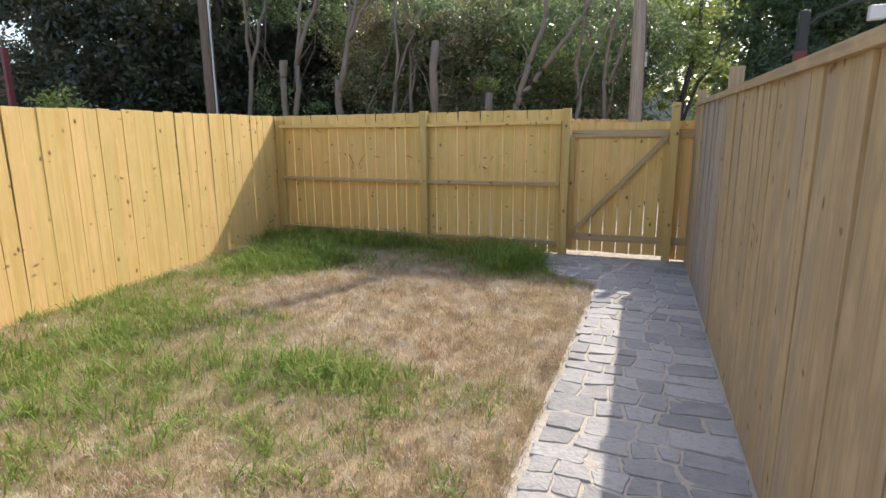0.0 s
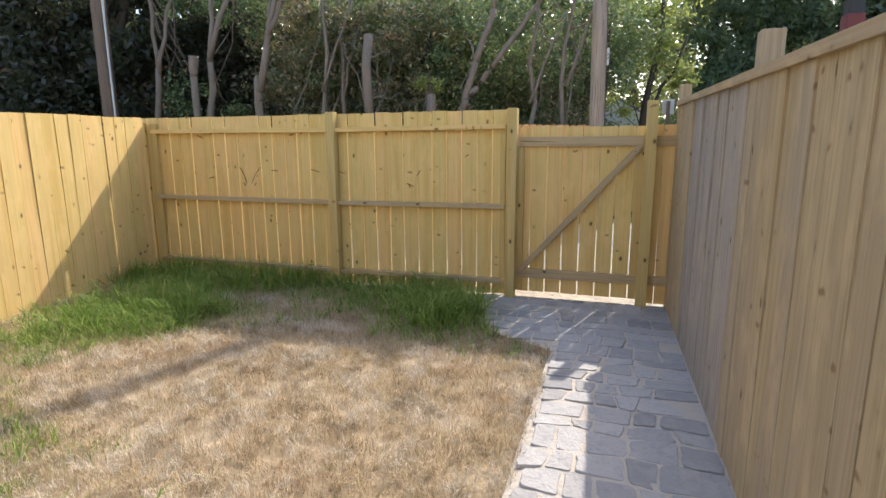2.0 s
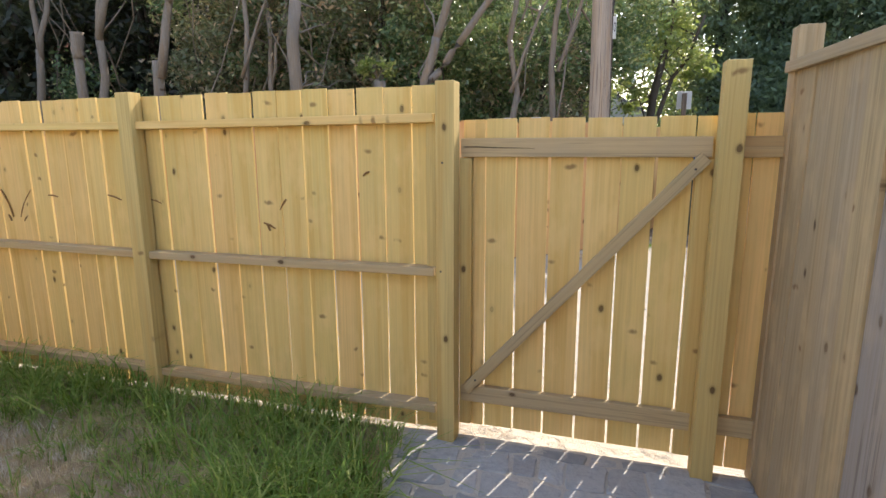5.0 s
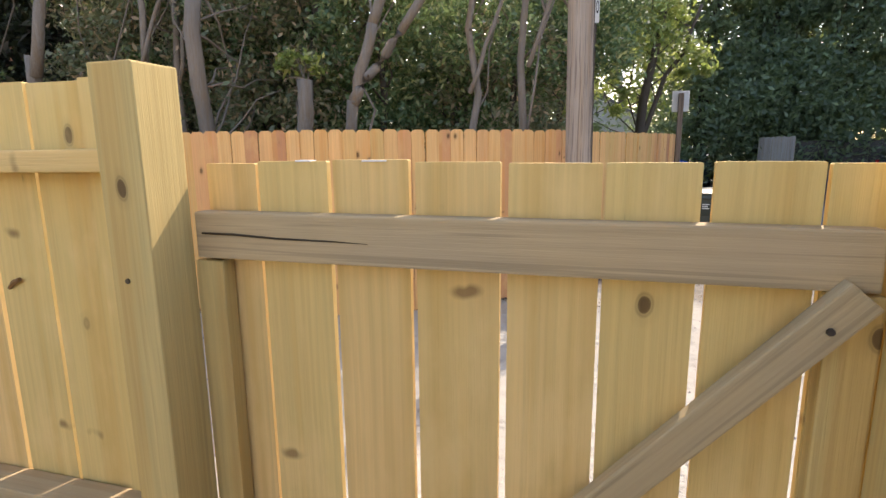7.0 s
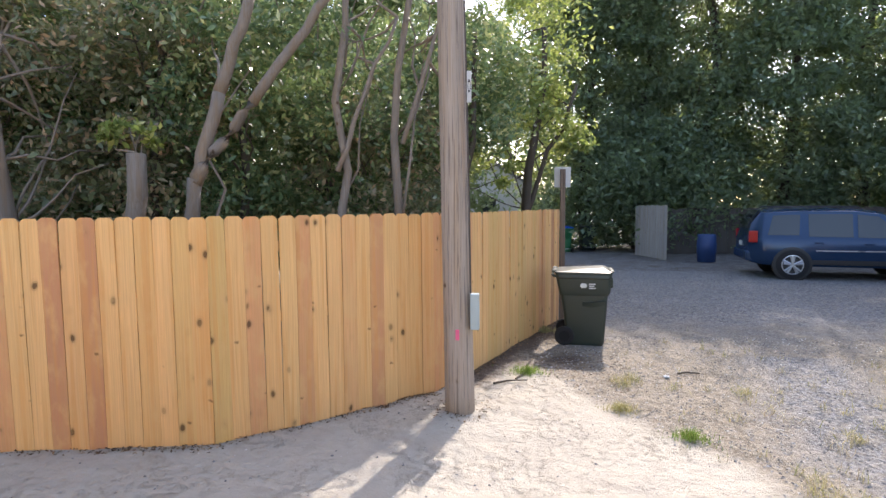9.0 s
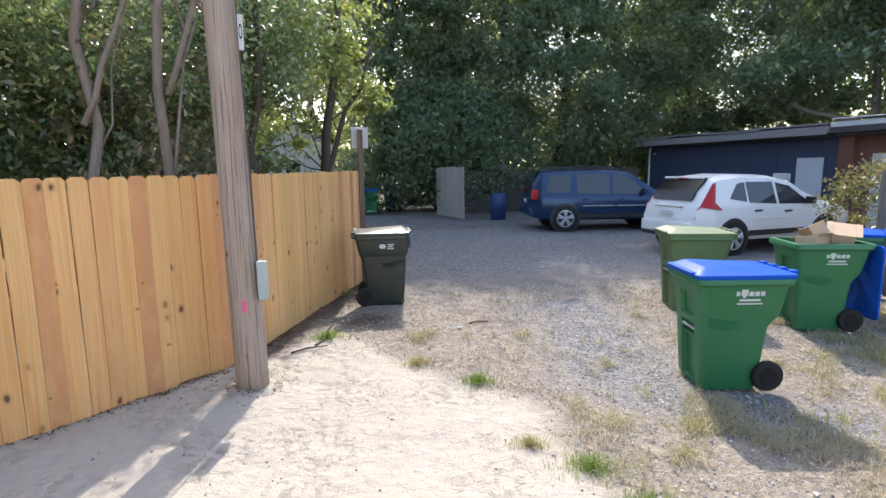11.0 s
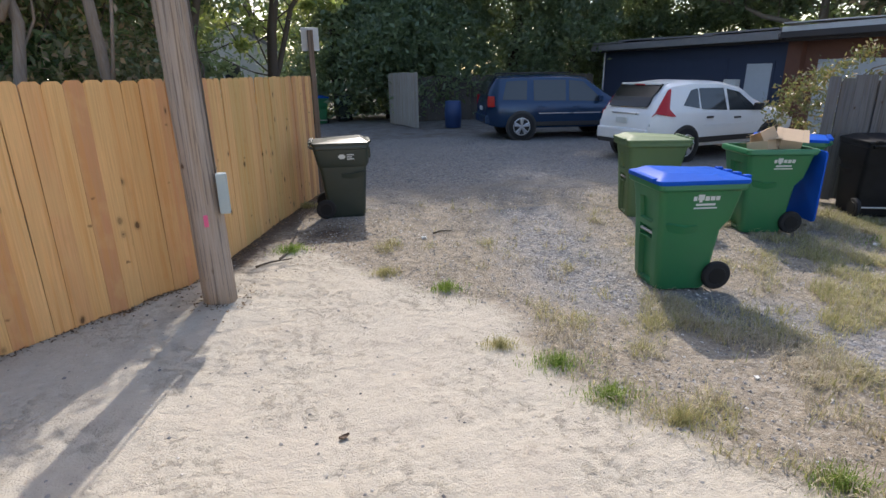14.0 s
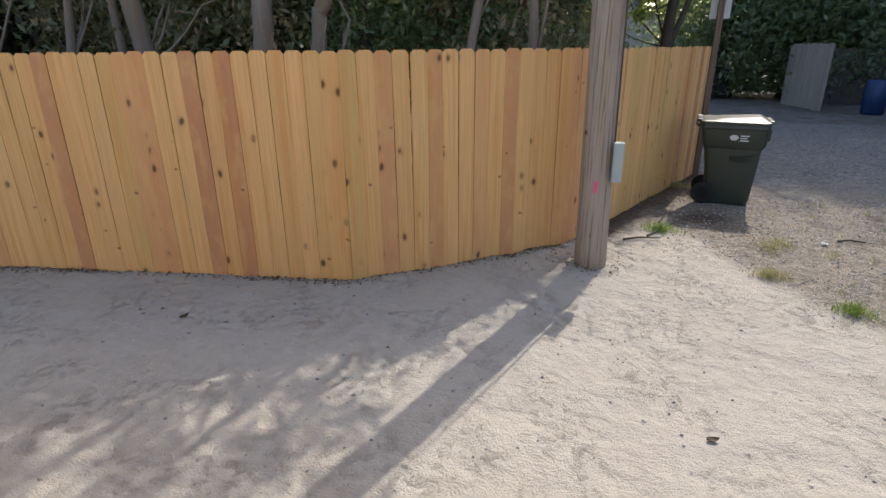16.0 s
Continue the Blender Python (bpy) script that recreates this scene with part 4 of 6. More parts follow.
KNOTS = ((-4.205, 1.265, -4.147, 1.165), (-4.147, 1.165, -4.125, 1.083), (-3.927, 1.269, -4.013, 1.172), (-4.013, 1.172, -4.055, 1.085), (-4.148, 1.057, -4.168, 1.098), (-4.027, 1.060, -3.991, 1.097), (-3.783, 1.236, -3.705, 1.227), (-3.286, 1.248, -3.185, 1.220), (-2.956, 1.229, -2.876, 1.207), (-2.021, 1.252, -2.062, 1.194), (-2.173, 1.115, -2.100, 1.086), (-2.135, 1.071, -2.158, 1.116), (-4.760, 1.625, -4.672, 1.584), (-4.638, 1.135, -4.561, 1.152), (-1.515, 1.408, -1.551, 1.386))
for x0, z0, x1, z1 in KNOTS:
    a, b = Vector((x0, 6.955, z0)), Vector((x1, 6.955, z1))
    m = a.lerp(b, 0.5) + Vector((0, 0, 0.004))
    part("knot", tube([a, m, b], [0.005, 0.0062, 0.004], 7), KNOT, back_fence)

# ---- trees ----


def leaf_material(name, tones, gloss=0.4, through=0.3, glow=(0.48, 0.55, 0.12)):
    n = Nodes(name)
    # the ramp's last, brightest tone paints glints onto a few leaves
    c = n.ramp(n.island(), [(0.0, tuple(t * 0.6 for t in tones[0])), (0.3, tones[0]), (0.7, tones[1]), (0.9, tones[2]), (1.0, tuple(t * 1.6 for t in tones[2]))])
    n.finish(c, gloss, 0, 0.6)
    t = n.add("ShaderNodeBsdfTranslucent")
    n.link(n.mix(0.5, c, glow), t.inputs[0])
    m = n.add("ShaderNodeMixShader")
    m.inputs[0].default_value = through
    n.link(n.p.outputs[0], m.inputs[1])
    n.link(t.outputs[0], m.inputs[2])
    n.link(m.outputs[0], n.t.nodes["Material Output"].inputs[0])
    return n.m


HOLLY = leaf_material("glossy_dark_leaves", [(0.11, 0.18, 0.085), (0.17, 0.25, 0.115), (0.32, 0.33, 0.16)], 0.22, 0.32, (0.30, 0.40, 0.14))
RUSTY = leaf_material("rusty_green_leaves", [(0.15, 0.19, 0.09), (0.23, 0.23, 0.13), (0.40, 0.28, 0.18)], 0.3, 0.34, (0.38, 0.36, 0.14))
YELLOW = leaf_material("yellow_green_leaves", [(0.18, 0.25, 0.07), (0.27, 0.33, 0.10), (0.38, 0.38, 0.15)], 0.35, 0.5)
AUTUMN = leaf_material("rusty_shrub_leaves", [(0.10, 0.12, 0.05), (0.20, 0.16, 0.07), (0.30, 0.17, 0.09)], 0.4, 0.3)
DEEP = leaf_material("deep_green_leaves", [(0.11, 0.17, 0.125), (0.15, 0.22, 0.15), (0.21, 0.28, 0.17)], 0.4, 0.5)
# deep shade is put into these near-black leaf tones
SHADELEAF = leaf_material("shade_dark_evergreen_leaves", [(0.022, 0.032, 0.02), (0.03, 0.042, 0.025), (0.05, 0.04, 0.03)], 0.55, 0.12)
BARK = wood("tree_bark", [(0.24, 0.20, 0.165), (0.28, 0.235, 0.195), (0.22, 0.18, 0.145)], 0.2, 0.2, (0.15, 0.13, 0.11), 0.6)
DARKBARK = wood("dark_bark", [(0.10, 0.08, 0.065), (0.12, 0.10, 0.08), (0.09, 0.075, 0.06)], 0.2, 0.2, (0.07, 0.06, 0.05), 0.6)


def crown(name, parent, blobs, n, size, material, seed, clumps=60, flat=0.55):
    """Leaves gathered in clumps inside ellipsoids (x, y, z, rx, ry, rz)."""
    rng = np.random.default_rng(seed)
    vol = np.array([b[3] * b[4] * b[5] for b in blobs]) ** 0.67
    which = rng.choice(len(blobs), clumps, p=vol / vol.sum())
    bl = np.array(blobs)[which]
    d = rng.normal(0, 1, (clumps, 3))
    d /= np.linalg.norm(d, axis=1)[:, None]
    centre = bl[:, :3] + d * (rng.uniform(0.25, 1, clumps) ** 0.5)[:, None] * bl[:, 3:]
    spread = rng.uniform(0.10, 0.30, clumps) * bl[:, 3:].mean(1)
    k = rng.integers(0, clumps, n)
    p = centre[k] + rng.normal(0, 1, (n, 3)) * spread[k][:, None] * np.array([1, 1, 0.7])
    p[:, 2] = np.maximum(p[:, 2], 0.25)
    nrm = rng.normal(0, 1, (n, 3)) + np.array([0, -0.25, flat])
    nrm /= np.linalg.norm(nrm, axis=1)[:, None]
    ax = np.cross(nrm, rng.normal(0, 1, (n, 3)))
    ax /= np.linalg.norm(ax, axis=1)[:, None]
    bx = np.cross(nrm, ax)
    s = (size * rng.uniform(0.6, 1.3, n))[:, None]
    v = np.stack([p - ax * s, p + bx * s * 0.42 + nrm * s * 0.12, p + ax * s, p - bx * s * 0.42 + nrm * s * 0.12], 1).reshape(-1, 3)
    me = bpy.data.meshes.new(name)
    me.vertices.add(n * 4)
    me.vertices.foreach_set("co", v.astype(np.float32).ravel())
    me.loops.add(n * 4)
    me.loops.foreach_set("vertex_index", np.arange(n * 4, dtype=np.int32))
    me.polygons.add(n)
    me.polygons.foreach_set("loop_start", np.arange(n, dtype=np.int32) * 4)
    me.update(calc_edges=True)
    me.materials.append(material)
    ob = new(name, me)
    ob.parent = parent
    ob.matrix_parent_inverse = rest(parent).inverted()
    return ob


def stem(bm, start, end, r0, r1, rng, bends=6, wander=0.022, sides=9):
    """A wandering limb; returns its points."""
    start, end = Vector(start), Vector(end)
    pts = [start + (end - start) * (i / bends) + Vector([rng.uniform(-1, 1) * wander * (end - start).length * (0 < i < bends) for _ in range(3)]) for i in range(bends + 1)]
    tube(pts, [r0 + (r1 - r0) * i / bends for i in range(bends + 1)], sides, bm)
    return pts


def tree(name, at, stems, blobs, leaves, size, material, bark, label, category="tree", seed=1, clumps=60, twigs=10, group=""):
    """stems: (start, end, thick, thin) offsets from at; twigs reach from them into the crown."""
    rng = random.Random(seed)
    th = thing(name, at, label, category, group)
    o = Vector(at)
    bm = bmesh.new()
    paths = [stem(bm, o + Vector(a), o + Vector(b), r0, r1, rng) for a, b, r0, r1 in stems]
    part("trunk", bm, bark, th, smooth=True)
    if not blobs:
        return th
    bm = bmesh.new()
    world_blobs = [(o.x + b[0], o.y + b[1], o.z + b[2], *b[3:]) for b in blobs]
    for _ in range(twigs):
        pts = rng.choice(paths)
        a = pts[rng.randint(2, len(pts) - 1)]
        b = rng.choice(world_blobs)
        e = Vector(b[:3]) + Vector([rng.uniform(-0.8, 0.8) * b[3 + i] for i in range(3)])
        stem(bm, a, e, 0.018, 0.005, rng, 4, 0.06, 6)
    part("branch", bm, bark, th, smooth=True)
    crown("crown", th, world_blobs, leaves, size, material, seed, clumps)
    return th


def plant_belt():
    """Grey forked stems right behind the alley fence, and the leafy trees that fill the view behind them."""
    group = "trees behind the alley fence"
    words = "slim broadleaf tree with pale forked stems behind the fence"
    tree("broadleaf_tree", (-8.5, 11.6, 0), [((-0.06, 0, -0.1), (0.12, 0, 3.3), 0.085, 0.065), ((0.12, 0, 3.25), (0.42, 0.1, 5.6), 0.06, 0.03), ((0.12, 0, 3.3), (1.15, 0.1, 5.6), 0.06, 0.03)],
         [(0.4, 0.9, 4.4, 0.8, 0.6, 0.6), (0.8, 0.7, 5.3, 0.9, 0.6, 0.6), (-0.3, 0.9, 2.3, 0.7, 0.4, 0.5)], 3600, 0.05, HOLLY, BARK, words, seed=40, clumps=34, twigs=7, group=group)
    tree("broadleaf_tree", (-7.15, 11.5, 0), [((-0.04, 0, -0.1), (0.0, 0, 2.86), 0.09, 0.085), ((0.03, 0, 2.6), (0.55, 0.1, 4.9), 0.075, 0.04), ((0.30, 0, 3.7), (1.25, 0.2, 5.3), 0.055, 0.03), ((0.2, 0.05, 3.3), (0.30, 0.2, 5.4), 0.04, 0.02)],
         [(0.8, 0.9, 4.5, 0.9, 0.6, 0.7), (0.2, 0.9, 3.2, 0.7, 0.5, 0.6)], 4200, 0.05, RUSTY, BARK, words, seed=41, clumps=34, twigs=7, group=group)
    tree("broadleaf_tree", (-10.0, 11.75, 0), [((0, 0, -0.1), (0.1, 0, 3.2), 0.09, 0.06), ((0.1, 0, 3.1), (-0.15, 0.1, 5.6), 0.05, 0.03), ((0.1, 0, 3.0), (0.75, 0.2, 5.6), 0.05, 0.03)],
         [(0.2, 0.8, 2.7, 0.7, 0.4, 0.8), (0.4, 0.7, 4.9, 0.9, 0.6, 0.6)], 3600, 0.05, HOLLY, BARK, words, seed=42, clumps=30, twigs=7, group=group)
    tree("tree_stump", (-8.72, 11.42, 0), [((0, 0, -0.1), (0.06, 0, 3.0), 0.085, 0.075), ((0.06, 0, 2.95), (0.09, 0, 3.36), 0.085, 0.105)], [], 0, 0, HOLLY, BARK, "bare cut tree trunk with a knobbly top", seed=43)
    tree("broadleaf_tree", (-4.75, 11.55, 0), [((-0.02, 0, -0.1), (0.06, 0, 3.55), 0.105, 0.085)], [(-0.3, 0.8, 3.7, 0.9, 0.5, 0.6), (0.4, 0.8, 2.5, 0.7, 0.4, 0.5)], 4200, 0.048, RUSTY, BARK, "cut-back tree trunk with leafy side shoots", seed=44, clumps=30, twigs=12, group=group)
    tree("broadleaf_tree", (-2.98, 11.75, 0), [((-0.12, 0, -0.1), (0.06, 0, 2.2), 0.08, 0.072), ((0.06, 0, 2.15), (0.28, 0.1, 3.0), 0.066, 0.06), ((0.28, 0.1, 3.0), (0.62, 0.1, 3.9), 0.06, 0.05), ((0.62, 0.1, 3.9), (0.75, 0.3, 5.6), 0.05, 0.03), ((0.06, 0, 2.2), (0.6, 0.1, 2.9), 0.055, 0.05), ((0.6, 0.1, 2.9), (1.35, 0.2, 3.9), 0.05, 0.04), ((1.35, 0.2, 3.9), (1.9, 0.3, 5.3), 0.04, 0.02)],
         [(0.3, 1.0, 4.0, 0.9, 0.5, 0.6)], 2600, 0.05, HOLLY, BARK, words, seed=45, clumps=26, twigs=6, group=group)
    tree("tree_stump", (-3.72, 11.85, 0), [((-0.05, 0, -0.1), (0.16, 0, 2.45), 0.10, 0.09)], [(0.12, 0, 2.62, 0.22, 0.2, 0.2)], 420, 0.05, YELLOW, BARK, "cut tree trunk with fresh yellow-green shoots", "tree", 77, 8, 5)
    for x, y, top, dx in ((-1.15, 12.75, 5.2, 0.05), (-1.9, 12.5, 4.6, 0.25), (-6.1, 11.9, 5.2, 0.35), (-5.5, 12.2, 5.0, -0.2)):
        tree("broadleaf_tree", (x, y, 0), [((0, 0, -0.1), (dx, 0.05, top), 0.06, 0.03), ((dx * 0.5, 0, top * 0.5), (dx + 0.5, 0.2, top * 0.85), 0.03, 0.015)], [(0.1, 0.7, 3.3, 0.7, 0.4, 0.7), (0.2, 0.6, 4.3, 0.7, 0.4, 0.5)], 2600, 0.048, HOLLY, BARK, words, seed=int(60 + x * 3), clumps=30, twigs=9, group=group)
    rng = random.Random(7)
    spots = [(-6.2, 13.0, 1), (-5.2, 13.7, 0), (-4.3, 13.0, 1), (-3.4, 13.4, 0), (-2.4, 14.2, 0), (-1.5, 14.4, 1), (-0.95, 15.2, 0), (-6.3, 15.0, 0), (-4.6, 15.2, 0), (-3.4, 16.2, 0), (-0.6, 14.6, 0), (-7.6, 13.4, 1)]
    for i, (x, y, rusty) in enumerate(spots):
        levels = (3.1, 4.0) if x > -1 else (2.2, 3.1) if x > -2.6 else (2.2, 3.1, 4.1) if y < 14 else (1.5, 2.7, 3.9, 5.0)
        blobs = [(rng.uniform(-0.4, 0.4), rng.uniform(-0.2, 0.5), z, 1.05, 0.8, 0.75) for z in levels]
        tree("broadleaf_tree", (x, y, 0), [((0, 0, -0.1), (rng.uniform(-0.3, 0.3), 0.1, levels[-1] + 0.4), 0.07, 0.03)], blobs, 2700 * len(levels) if x > -1 else 4200 * len(levels) if x > -7 else 5000, 0.051, RUSTY if rusty else HOLLY, DARKBARK, "leafy dark broadleaf tree filling the belt behind the fence", seed=400 + i, clumps=30 * len(levels), twigs=10, group=group)


plant_belt()
tree("yellow_tree", (0.35, 18.3, 0), [((0, 0, -0.1), (0.5, 0, 5.5), 0.13, 0.05), ((0.1, 0, 1.6), (1.2, 0.2, 4.4), 0.06, 0.03)],
     [(0.0, 0, 4.2, 0.9, 1.0, 1.1), (0.7, 0, 3.3, 0.7, 0.8, 0.5), (0.3, 0.2, 5.6, 1.1, 1.1, 1.1), (-0.9, 0.5, 5.0, 1.0, 1.0, 1.2), (-0.7, 0.3, 2.8, 0.8, 0.8, 0.7)], 12000, 0.062, YELLOW, DARKBARK, "light yellow-green tree at the alley fence's end", "tree", 90, 80, 18)


def plant_far():
    rng = random.Random(11)
    # evergreens past the left end of the alley fence, leaves coloured near-black for deep shade
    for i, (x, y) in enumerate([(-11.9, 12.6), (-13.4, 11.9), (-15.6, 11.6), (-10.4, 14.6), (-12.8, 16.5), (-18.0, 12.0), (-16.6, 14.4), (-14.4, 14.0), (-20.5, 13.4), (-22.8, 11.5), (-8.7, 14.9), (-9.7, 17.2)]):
        tree("evergreen_tree", (x, y, 0), [((0, 0, -0.1), (0.1, 0.1, 7.6), 0.2, 0.06)], [(0, 0, z, 1.8 - 0.10 * z, 1.6 - 0.08 * z, 1.2) for z in (1.5, 2.8, 4.2, 5.6, 7.0)], 15000 if x > -16 else 8000, 0.10, SHADELEAF, DARKBARK, "dense evergreen tree with deep shade painted into its leaf colour", "tree", 120 + i, 90, 22, "dark evergreens")
    # a second row behind the belt
    for i, (x, y) in enumerate([(-13, 19), (-9.5, 18.5), (-6.5, 19), (-3.6, 19.5), (-2.0, 22.0)]):
        tree("broadleaf_tree", (x, y, 0), [((0, 0, -0.1), (0.2, 0, 6.5), 0.16, 0.06)], [(0, 0, z, 1.9, 1.5, 1.3) for z in (1.3, 3.0, 4.8, 6.4)], 9000, 0.12, DEEP, DARKBARK, "dark green tree in the second row", "tree", 150 + i, 80, 12, "second row of trees")
    # tall dark trees at the alley's far end
    for i, (x, y, h) in enumerate([(3.9, 31.5, 13), (6.0, 31.0, 14), (8.4, 30.5, 15), (11.6, 30.5, 15), (14.8, 31.0, 14), (18.6, 31, 14), (23, 29, 13)]):
        blobs = [(rng.uniform(-0.8, 0.8), rng.uniform(-0.8, 0.8), z, 2.7, 2.3, 1.9) for z in (1.5, 3.4, 5.4, 7.6, 9.8, h - 2.0)]
        tree("tall_tree", (x, y, 0), [((0, 0, -0.1), (0.3, 0, h - 2), 0.28, 0.09)], blobs, 42000, 0.12, DEEP, DARKBARK, "tall dark green tree at the end of the alley", "tree", 180 + i, 260, 14, "tall trees")
    for i, (x, y) in enumerate([(-6, 40), (11, 42), (24, 38), (30, 30), (31, 22), (-9, 36), (-15, 30), (-20, 22)]):
        tree("distant_tree", (x, y, 0), [((0, 0, -0.1), (0.3, 0, 9), 0.3, 0.1)], [(rng.uniform(-1, 1), 0, z, 3.6, 2.5, 2.2) for z in (1.8, 4.5, 7.5, 10.5)], 6500, 0.26, DEEP, DARKBARK, "distant dark green tree closing the view", "tree", 240 + i, 90, 6, "distant trees")
    for i, (x, y) in enumerate([(0.6, 44), (3.4, 46)]):
        tree("distant_tree", (x, y, 0), [((0, 0, -0.1), (0.3, 0, 9), 0.3, 0.1)], [(rng.uniform(-0.6, 0.6), 0, z, 2.4, 2.0, 1.7) for z in (2.5, 5.2, 8.0, 10.8)], 3600, 0.26, YELLOW, BARK, "distant thin light green tree closing the view", "tree", 260 + i, 70, 16, "distant trees")
    for i, (x, y, h) in enumerate([(27, 16.5, 13), (27, 22.5, 13), (27.5, 11, 12)]):
        blobs = [(rng.uniform(-1, 1), rng.uniform(-1, 1), z, 3.0, 3.0, 1.9) for z in (2.5, 5.0, 7.4, h - 3.4, h - 1.5)]
        tree("tall_tree", (x, y, 0), [((0, 0, -0.1), (0.3, 0, h - 2), 0.28, 0.09)], blobs, 15000, 0.19, DEEP, DARKBARK, "tall dark green tree beyond the garages", "tree", 280 + i, 130, 14, "tall trees")
    # thinner trees behind the garages
    for i, (x, y, h) in enumerate([(20.5, 23, 11), (22, 18.5, 10), (21, 14, 10), (25, 20, 12)]):
        blobs = [(rng.uniform(-1.5, 1.5), rng.uniform(-1.5, 1.5), z, 2.4, 2.4, 1.3) for z in (5.0, 6.8, 8.4, h - 1)]
        tree("thin_tree", (x, y, 0), [((0, 0, -0.1), (0.5, 0.3, h - 1), 0.2, 0.07), ((0.2, 0, 3.2), (-2.8, 3.0, 4.6), 0.12, 0.05)], blobs, 16000, 0.15, RUSTY if i % 2 else DEEP, BARK, "thin-crowned tree behind the garages", "tree", 210 + i, 70, 16, "trees behind the garages")


plant_far()

# ---- wheeled bins ----
GREENPLASTIC = plain("green_plastic", (0.018, 0.16, 0.06), 0.4, vary=0.3)
OLIVE = plain("faded_olive_plastic", (0.09, 0.155, 0.06), 0.55, vary=0.4)
DARKGREEN = plain("dark_green_plastic", (0.022, 0.034, 0.026), 0.4, vary=0.35)
BLACKPLASTIC = plain("black_plastic", (0.010, 0.010, 0.011), 0.55, spec=0.2, vary=0.3)
BLUELID = plain("blue_plastic", (0.003, 0.085, 0.47), 0.45, spec=0.08, vary=0.2)
CARD = plain("cardboard", (0.50, 0.36, 0.23), 0.85, vary=0.3)
LOGO = plain("white_print", (0.62, 0.64, 0.62), 0.6, vary=0.3)


def section(bm, x0, x1, w, z, r=0.05, n=4):
    """A ring with rounded corners at height z."""
    vs = []
    for cx, cy, a0 in ((x1 - r, w - r, 0), (x0 + r, w - r, 90), (x0 + r, -w + r, 180), (x1 - r, -w + r, 270)):
        for k in range(n + 1):
            a = radians(a0 + 90 * k / n)
            vs.append(bm.verts.new((cx + r * math.cos(a), cy + r * math.sin(a), z)))
    return vs


def loft(bm, rings, cap_low=True, cap_high=True):
    for a, b in zip(rings, rings[1:]):
        n = len(a)
        for k in range(n):
            bm.faces.new((a[k], a[(k + 1) % n], b[(k + 1) % n], b[k]))
    if cap_low:
        bm.faces.new(rings[0][::-1])
    if cap_high:
        bm.faces.new(rings[-1])


def wheel_mesh(bm, c, r, w, sides=24):
    tube([(c[0], c[1] - w / 2, c[2]), (c[0], c[1] - w / 2 + 0.012, c[2]), (c[0], c[1] + w / 2 - 0.012, c[2]), (c[0], c[1] + w / 2, c[2])], [r * 0.9, r, r, r * 0.9], sides, bm)


def wheeled_bin(at, turn, colour, lidcolour, label, lid="closed", print_side=0, group="wheeled bins", size=1.0, shape="tapered"):
    """Local x runs from the front to the handle; the floor is at z 0."""
    th = new("wheeled_bin")
    tagged(th, label, "bin", group)
    here = pose(*at, 0, 0, turn) @ Matrix.Scale(size, 4)

    def piece(name, bm, material, parent=th, words="", smooth=False):
        bmesh.ops.recalc_face_normals(bm, faces=bm.faces)
        me = mesh_of(name, bm, material)
        if smooth:
            me.shade_smooth()
            me.set_sharp_from_angle(angle=radians(35))
        ob = new(name, me)
        ob.parent = parent
        if words:
            ob["label"] = words
        return ob
    tapered = ((-0.285, 0.175, 0.230, 0.0), (-0.30, 0.19, 0.240, 0.05), (-0.315, 0.215, 0.252, 0.30), (-0.33, 0.242, 0.264, 0.56), (-0.337, 0.325, 0.270, 0.65), (-0.352, 0.36, 0.283, 0.80), (-0.372, 0.382, 0.300, 0.93))
    upright = ((-0.27, 0.20, 0.225, 0.0), (-0.285, 0.215, 0.236, 0.05), (-0.30, 0.245, 0.248, 0.30), (-0.315, 0.275, 0.258, 0.54), (-0.322, 0.295, 0.264, 0.66), (-0.33, 0.32, 0.270, 0.80), (-0.338, 0.345, 0.276, 0.93))
    outline = upright if shape == "upright" else tapered

    def measures(z):
        for p, q in zip(outline, outline[1:]):
            if p[3] <= z <= q[3]:
                f = (z - p[3]) / (q[3] - p[3])
                return [a + (b - a) * f for a, b in zip(p[:3], q[:3])]

    def notched(z, depth):
        """The body's ring at z; its front face steps in by depth where the lorry's grip takes hold."""
        x0, x1, w = measures(z)
        r, half = 0.055, []
        for k in range(5):
            t = radians(90 * k / 4)
            half.append((x1 - r + r * math.cos(t), w - r + r * math.sin(t)))
        for k in range(5):
            t = radians(90 + 90 * k / 4)
            half.append((x0 + r + r * math.cos(t), w - r + r * math.sin(t)))
        half += [(x0, 0.125), (x0 + depth, 0.112)]
        return [bm.verts.new((x, y, z)) for x, y in half] + [bm.verts.new((x, -y, z)) for x, y in reversed(half)]
    bm = bmesh.new()
    steps = ((0, 0), (0.03, 0), (0.045, 0.045), (0.30, 0.045), (0.425, 0.045), (0.44, 0), (0.45, 0), (0.46, 0.05), (0.535, 0.05), (0.55, 0), (0.60, 0), (0.615, 0.035), (0.65, 0.035), (0.80, 0.035), (0.815, 0), (0.93, 0))
    loft(bm, [notched(z, d) for z, d in steps], True, lid != "open")
    body = piece("body", bm, colour, smooth=True)
    x0, x1, w = measures(0.93)
    bm = bmesh.new()
    loft(bm, [section(bm, x0 - 0.012, x1 + 0.012, w + 0.012, 0.915), section(bm, x0 - 0.03, x1 + 0.02, w + 0.028, 0.93), section(bm, x0 - 0.03, x1 + 0.02, w + 0.028, 0.975), section(bm, x0 - 0.024, x1 + 0.014, w + 0.022, 0.985), section(bm, x0 + 0.02, x1 - 0.03, w - 0.012, 0.985), section(bm, x0 + 0.03, x1 - 0.04, w - 0.02, 0.90)], False, False)
    piece("rim", bm, colour, smooth=True)
